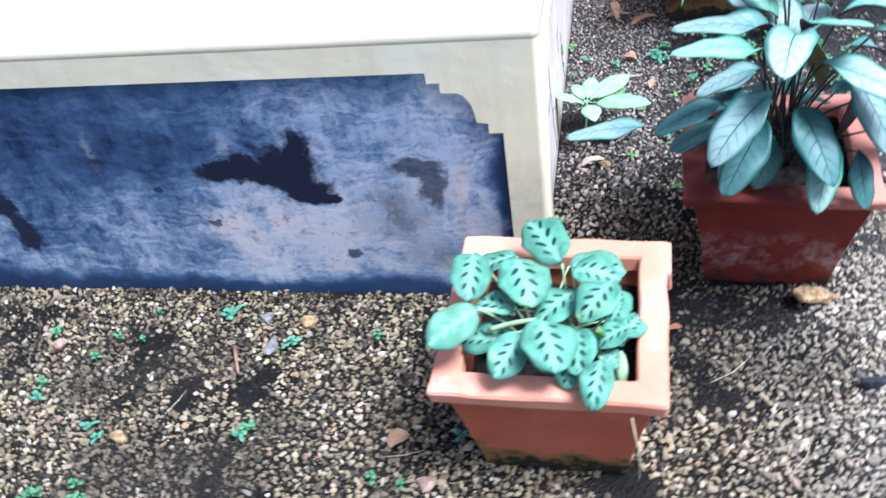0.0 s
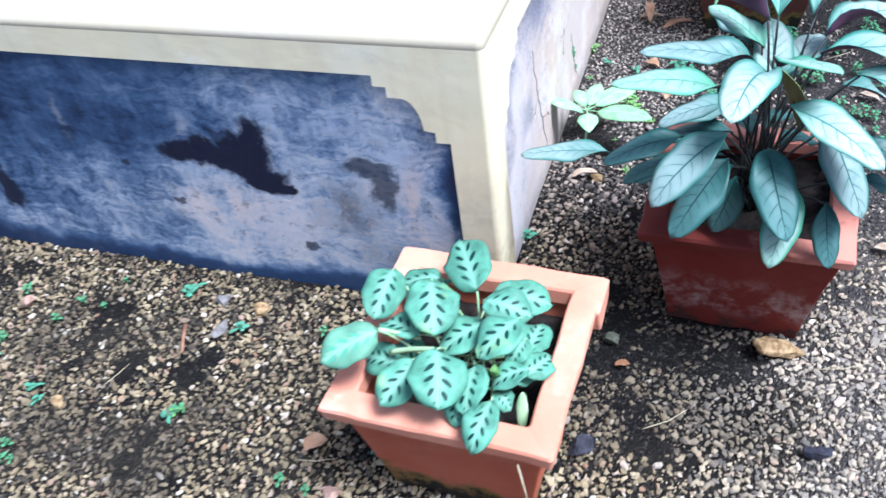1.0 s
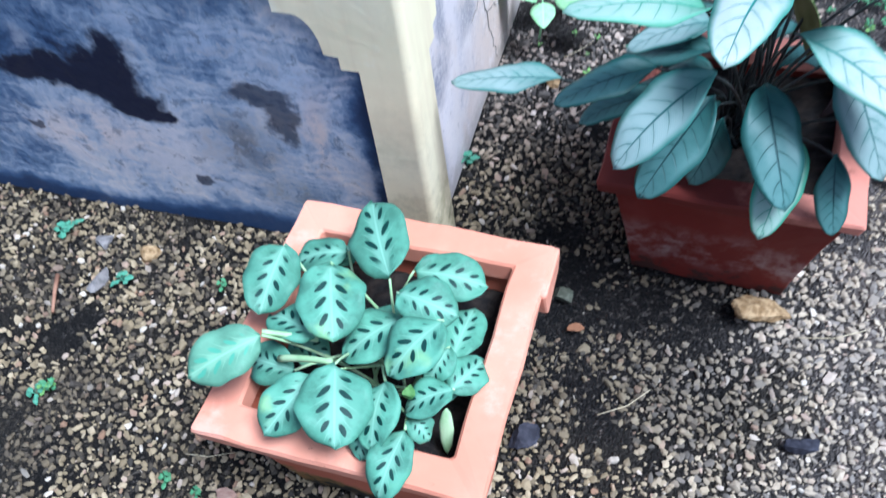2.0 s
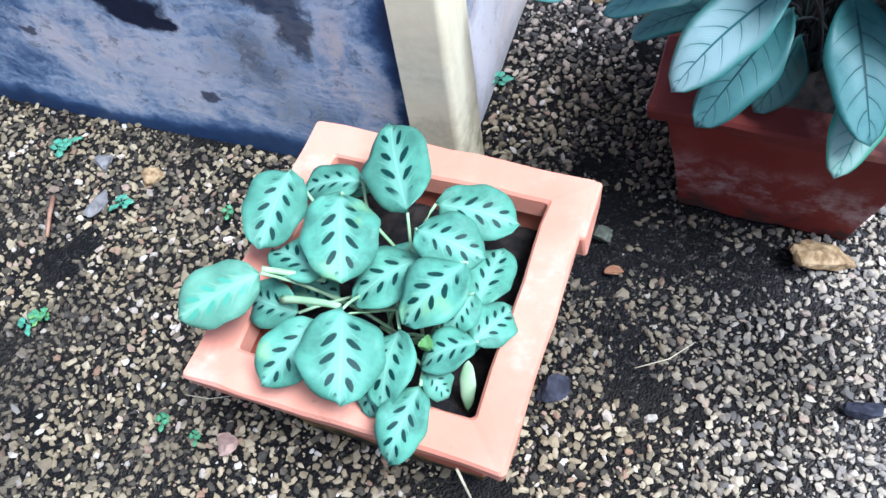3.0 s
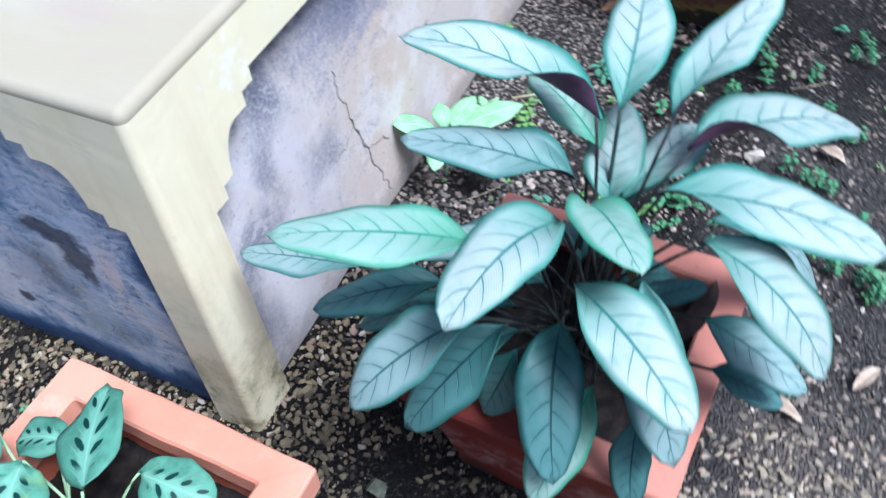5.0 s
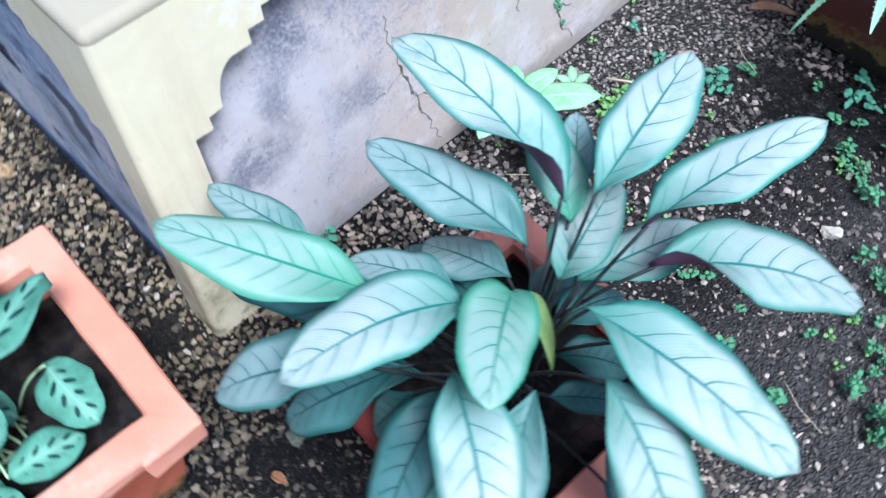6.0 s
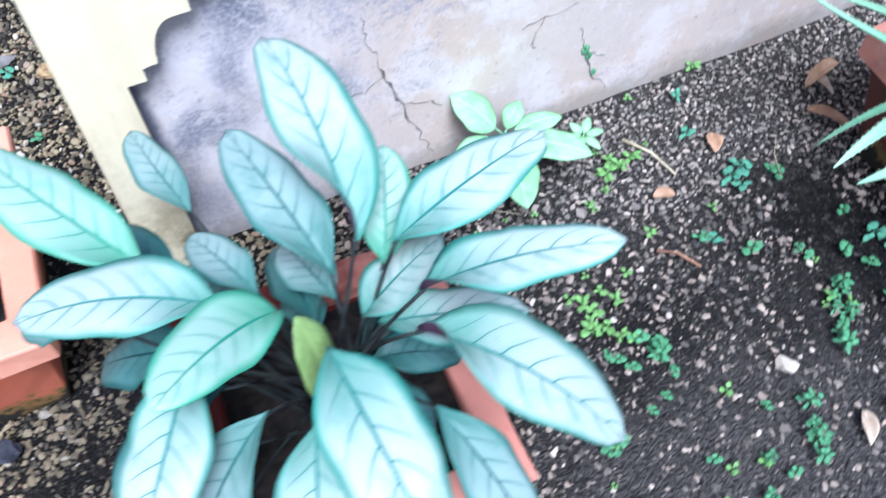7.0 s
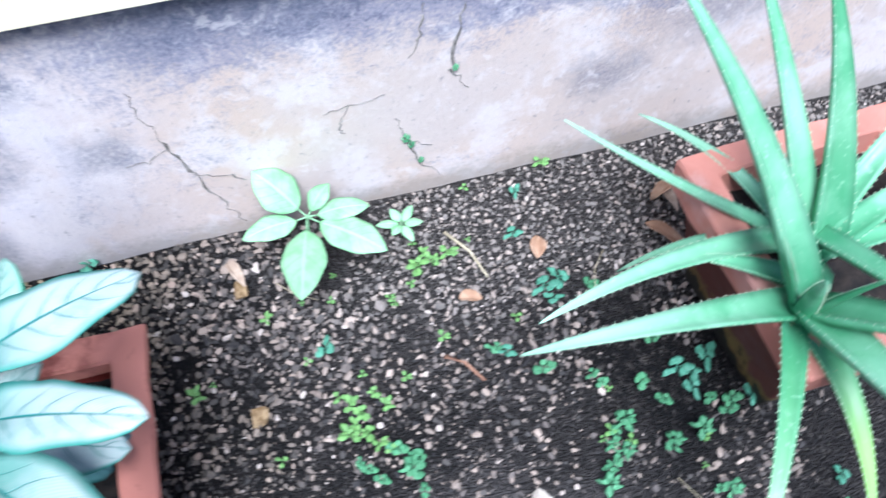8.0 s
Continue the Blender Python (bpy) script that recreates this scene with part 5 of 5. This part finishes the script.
for k, (a, ln) in enumerate(((0.2, 0.034), (1.3, 0.028), (2.4, 0.030), (3.5, 0.026), (4.6, 0.034), (5.5, 0.024))):
    d = Vector((math.cos(a), math.sin(a), 0))
    part("leaf", blade(Vector((0.066, 0.572, 0.022)) + d * 0.003, Vector((0.066, 0.572, 0.026)) + d * ln, 0.014, 0.003, power=0.7, nv=8, nu=4), (WEED_PALE, BACK_GREEN), small_weed)


# ---- stones, twigs and fallen leaves ----
def stone(x, y, size, turn, skin, label, seed, sink=0.35):
    bm = pebble(bmesh.new(), (0, 0, 0), size, turn, seed)
    ob = new("stone", mesh_of("stone", bm, skin))
    ob.location = (x, y, ground_height(x, y) + size[2] * (1 - sink) + 0.003)
    return tagged(ob, label, "stone", "larger stones")


stone(0.420, -0.004, (0.030, 0.016, 0.014), 0.1, STONE_TAN, "rough yellowish stone on gravel beside a red pot", 1)
stone(-0.391, -0.076, (0.013, 0.011, 0.008), 0.5, STONE_TAN, "small tan stone among the gravel", 2)
stone(-0.436, -0.138, (0.010, 0.021, 0.007), 0.2, STONE_GREY, "flat grey stone among the gravel", 3)
stone(-0.820, -0.149, (0.012, 0.010, 0.009), 0.9, STONE_PINK, "small pinkish stone among the gravel", 4)
stone(0.456, 0.628, (0.012, 0.013, 0.008), 0.4, STONE_WHITE, "small white pebble on dark soil", 5)
stone(0.267, 0.343, (0.010, 0.012, 0.007), 1.4, STONE_TAN, "small tan pebble on dark soil", 6)
stone(-0.463, -0.069, (0.011, 0.012, 0.008), 2.2, STONE_GREY, "pale grey stone among the gravel", 7)
stone(-0.134, -0.372, (0.014, 0.012, 0.008), 1.2, STONE_PINK, "pinkish stone among the gravel", 8)
stone(0.181, -0.026, (0.014, 0.012, 0.009), 0.2, STONE_OLIVE, "dull olive grey stone between two pots", 9)
stone(0.176, -0.228, (0.017, 0.014, 0.011), 0.8, STONE_DARK, "dark bluish stone beside a pot", 10)
stone(0.474, -0.166, (0.016, 0.011, 0.008), 0.4, STONE_DARK, "dark stone among the gravel", 11)
stone(-0.625, -0.325, (0.012, 0.010, 0.007), 0.3, STONE_TAN, "small brownish stone among the gravel", 12)
stone(0.095, 0.350, (0.013, 0.010, 0.007), 0.3, STONE_TAN, "small brownish stone near the plinth", 13)


def fallen_leaf(x, y, length, width, turn, skin, label, curl=0.25, z=0.006):
    d = Vector((math.cos(radians(turn)), math.sin(radians(turn)), 0))
    c = Vector((x, y, ground_height(x, y) + z))
    bm = blade(c - d * length / 2, c + d * length / 2 + UP * length * curl * 0.4, width, length * curl * 0.4, fold=0.9, camber=0.0, wave=0.08, nv=10, nu=6, power=0.8)
    bm.transform(Matrix.Translation(-c))
    ob = new("fallen_leaf", mesh_of("fallen_leaf", bm, skin, skin))
    ob.location = c
    return tagged(ob, label, "leaf", "fallen leaves")


fallen_leaf(0.070, 0.350, 0.048, 0.016, 20, DRY_PALE, "curled pale dry leaf on the soil")
fallen_leaf(0.186, 0.630, 0.030, 0.018, 70, DRY, "small brown dry leaf on the soil", 0.1)
fallen_leaf(0.104, 0.945, 0.062, 0.020, 100, DRY, "curled brown dry leaf beside a pot", 0.6)
fallen_leaf(0.171, 0.910, 0.070, 0.020, 30, DRY, "brown dry leaf beside a pot", 0.1)
fallen_leaf(0.138, 0.738, 0.034, 0.022, 160, DRY, "reddish brown dry leaf on the soil", 0.1)
fallen_leaf(0.110, 0.937, 0.055, 0.018, 10, DRY_PALE, "pale dry leaf on gravel", 0.1)
fallen_leaf(0.648, 0.312, 0.046, 0.015, 60, DRY_PALE, "bleached curled leaf on gravel", 0.25)
fallen_leaf(0.570, 0.235, 0.044, 0.016, -20, DRY_PALE, "bleached dry leaf beside a red pot", 0.15)
fallen_leaf(0.555, 0.667, 0.044, 0.018, -30, DRY_PALE, "pale dry leaf on dark soil", 0.2)
fallen_leaf(0.208, -0.071, 0.022, 0.012, 15, DRY_ORANGE, "small orange brown leaf scrap on gravel", 0.1)
fallen_leaf(0.268, 1.045, 0.030, 0.014, 40, DRY_PALE, "pale dry leaf scrap on potting soil", 0.2, 0.190)
fallen_leaf(0.645, 0.462, 0.030, 0.013, 10, DRY_PALE, "pale dry leaf beside green weeds", 0.15)
fallen_leaf(-0.183, -0.305, 0.036, 0.026, 40, DRY, "brown dry leaf among the gravel", 0.15)


def twig(points, r, skin, label, name="twig"):
    bm = tube(points, r, r * 0.6, 6)
    return tagged(new(name, mesh_of(name, bm, skin)), label, name, "twigs")


twig([(-0.496, -0.140, 0.004), (-0.484, -0.166, 0.006), (-0.470, -0.196, 0.004)], 0.0035, TWIG, "short reddish brown twig on gravel")
twig([(0.256, 0.575, 0.003), (0.272, 0.595, 0.005), (0.300, 0.612, 0.003)], 0.003, TWIG, "short brown twig on dark soil")
twig([(0.085, 0.625, 0.006), (0.123, 0.648, 0.008), (0.165, 0.660, 0.004)], 0.0022, STRAW, "pale dry twig near the plinth")
for x, y, turn, ln in ((-0.55, -0.26, 70, 0.05), (-0.17, -0.33, 15, 0.06), (0.28, -0.16, 40, 0.07), (0.36, -0.30, 60, 0.05), (0.50, -0.02, 20, 0.08), (0.12, 0.42, 50, 0.06), (0.20, 0.80, -30, 0.07), (0.50, 0.80, 35, 0.06), (0.56, 0.40, -20, 0.07)):
    d = Vector((math.cos(radians(turn)), math.sin(radians(turn)), 0)) * ln / 2
    c = Vector((x, y, 0.008))
    twig([c - d, c + Vector((d.y * 0.2, -d.x * 0.2, 0.004)), c + d], 0.0007, STRAW, "thin dry grass straw on gravel", "straw")
twig([(0.141, -0.380, 0.180), (0.150, -0.386, 0.12), (0.152, -0.372, 0.05), (0.150, -0.350, 0.002)], 0.0012, STRAW, "thin dry straw hanging from a pot rim", "straw")
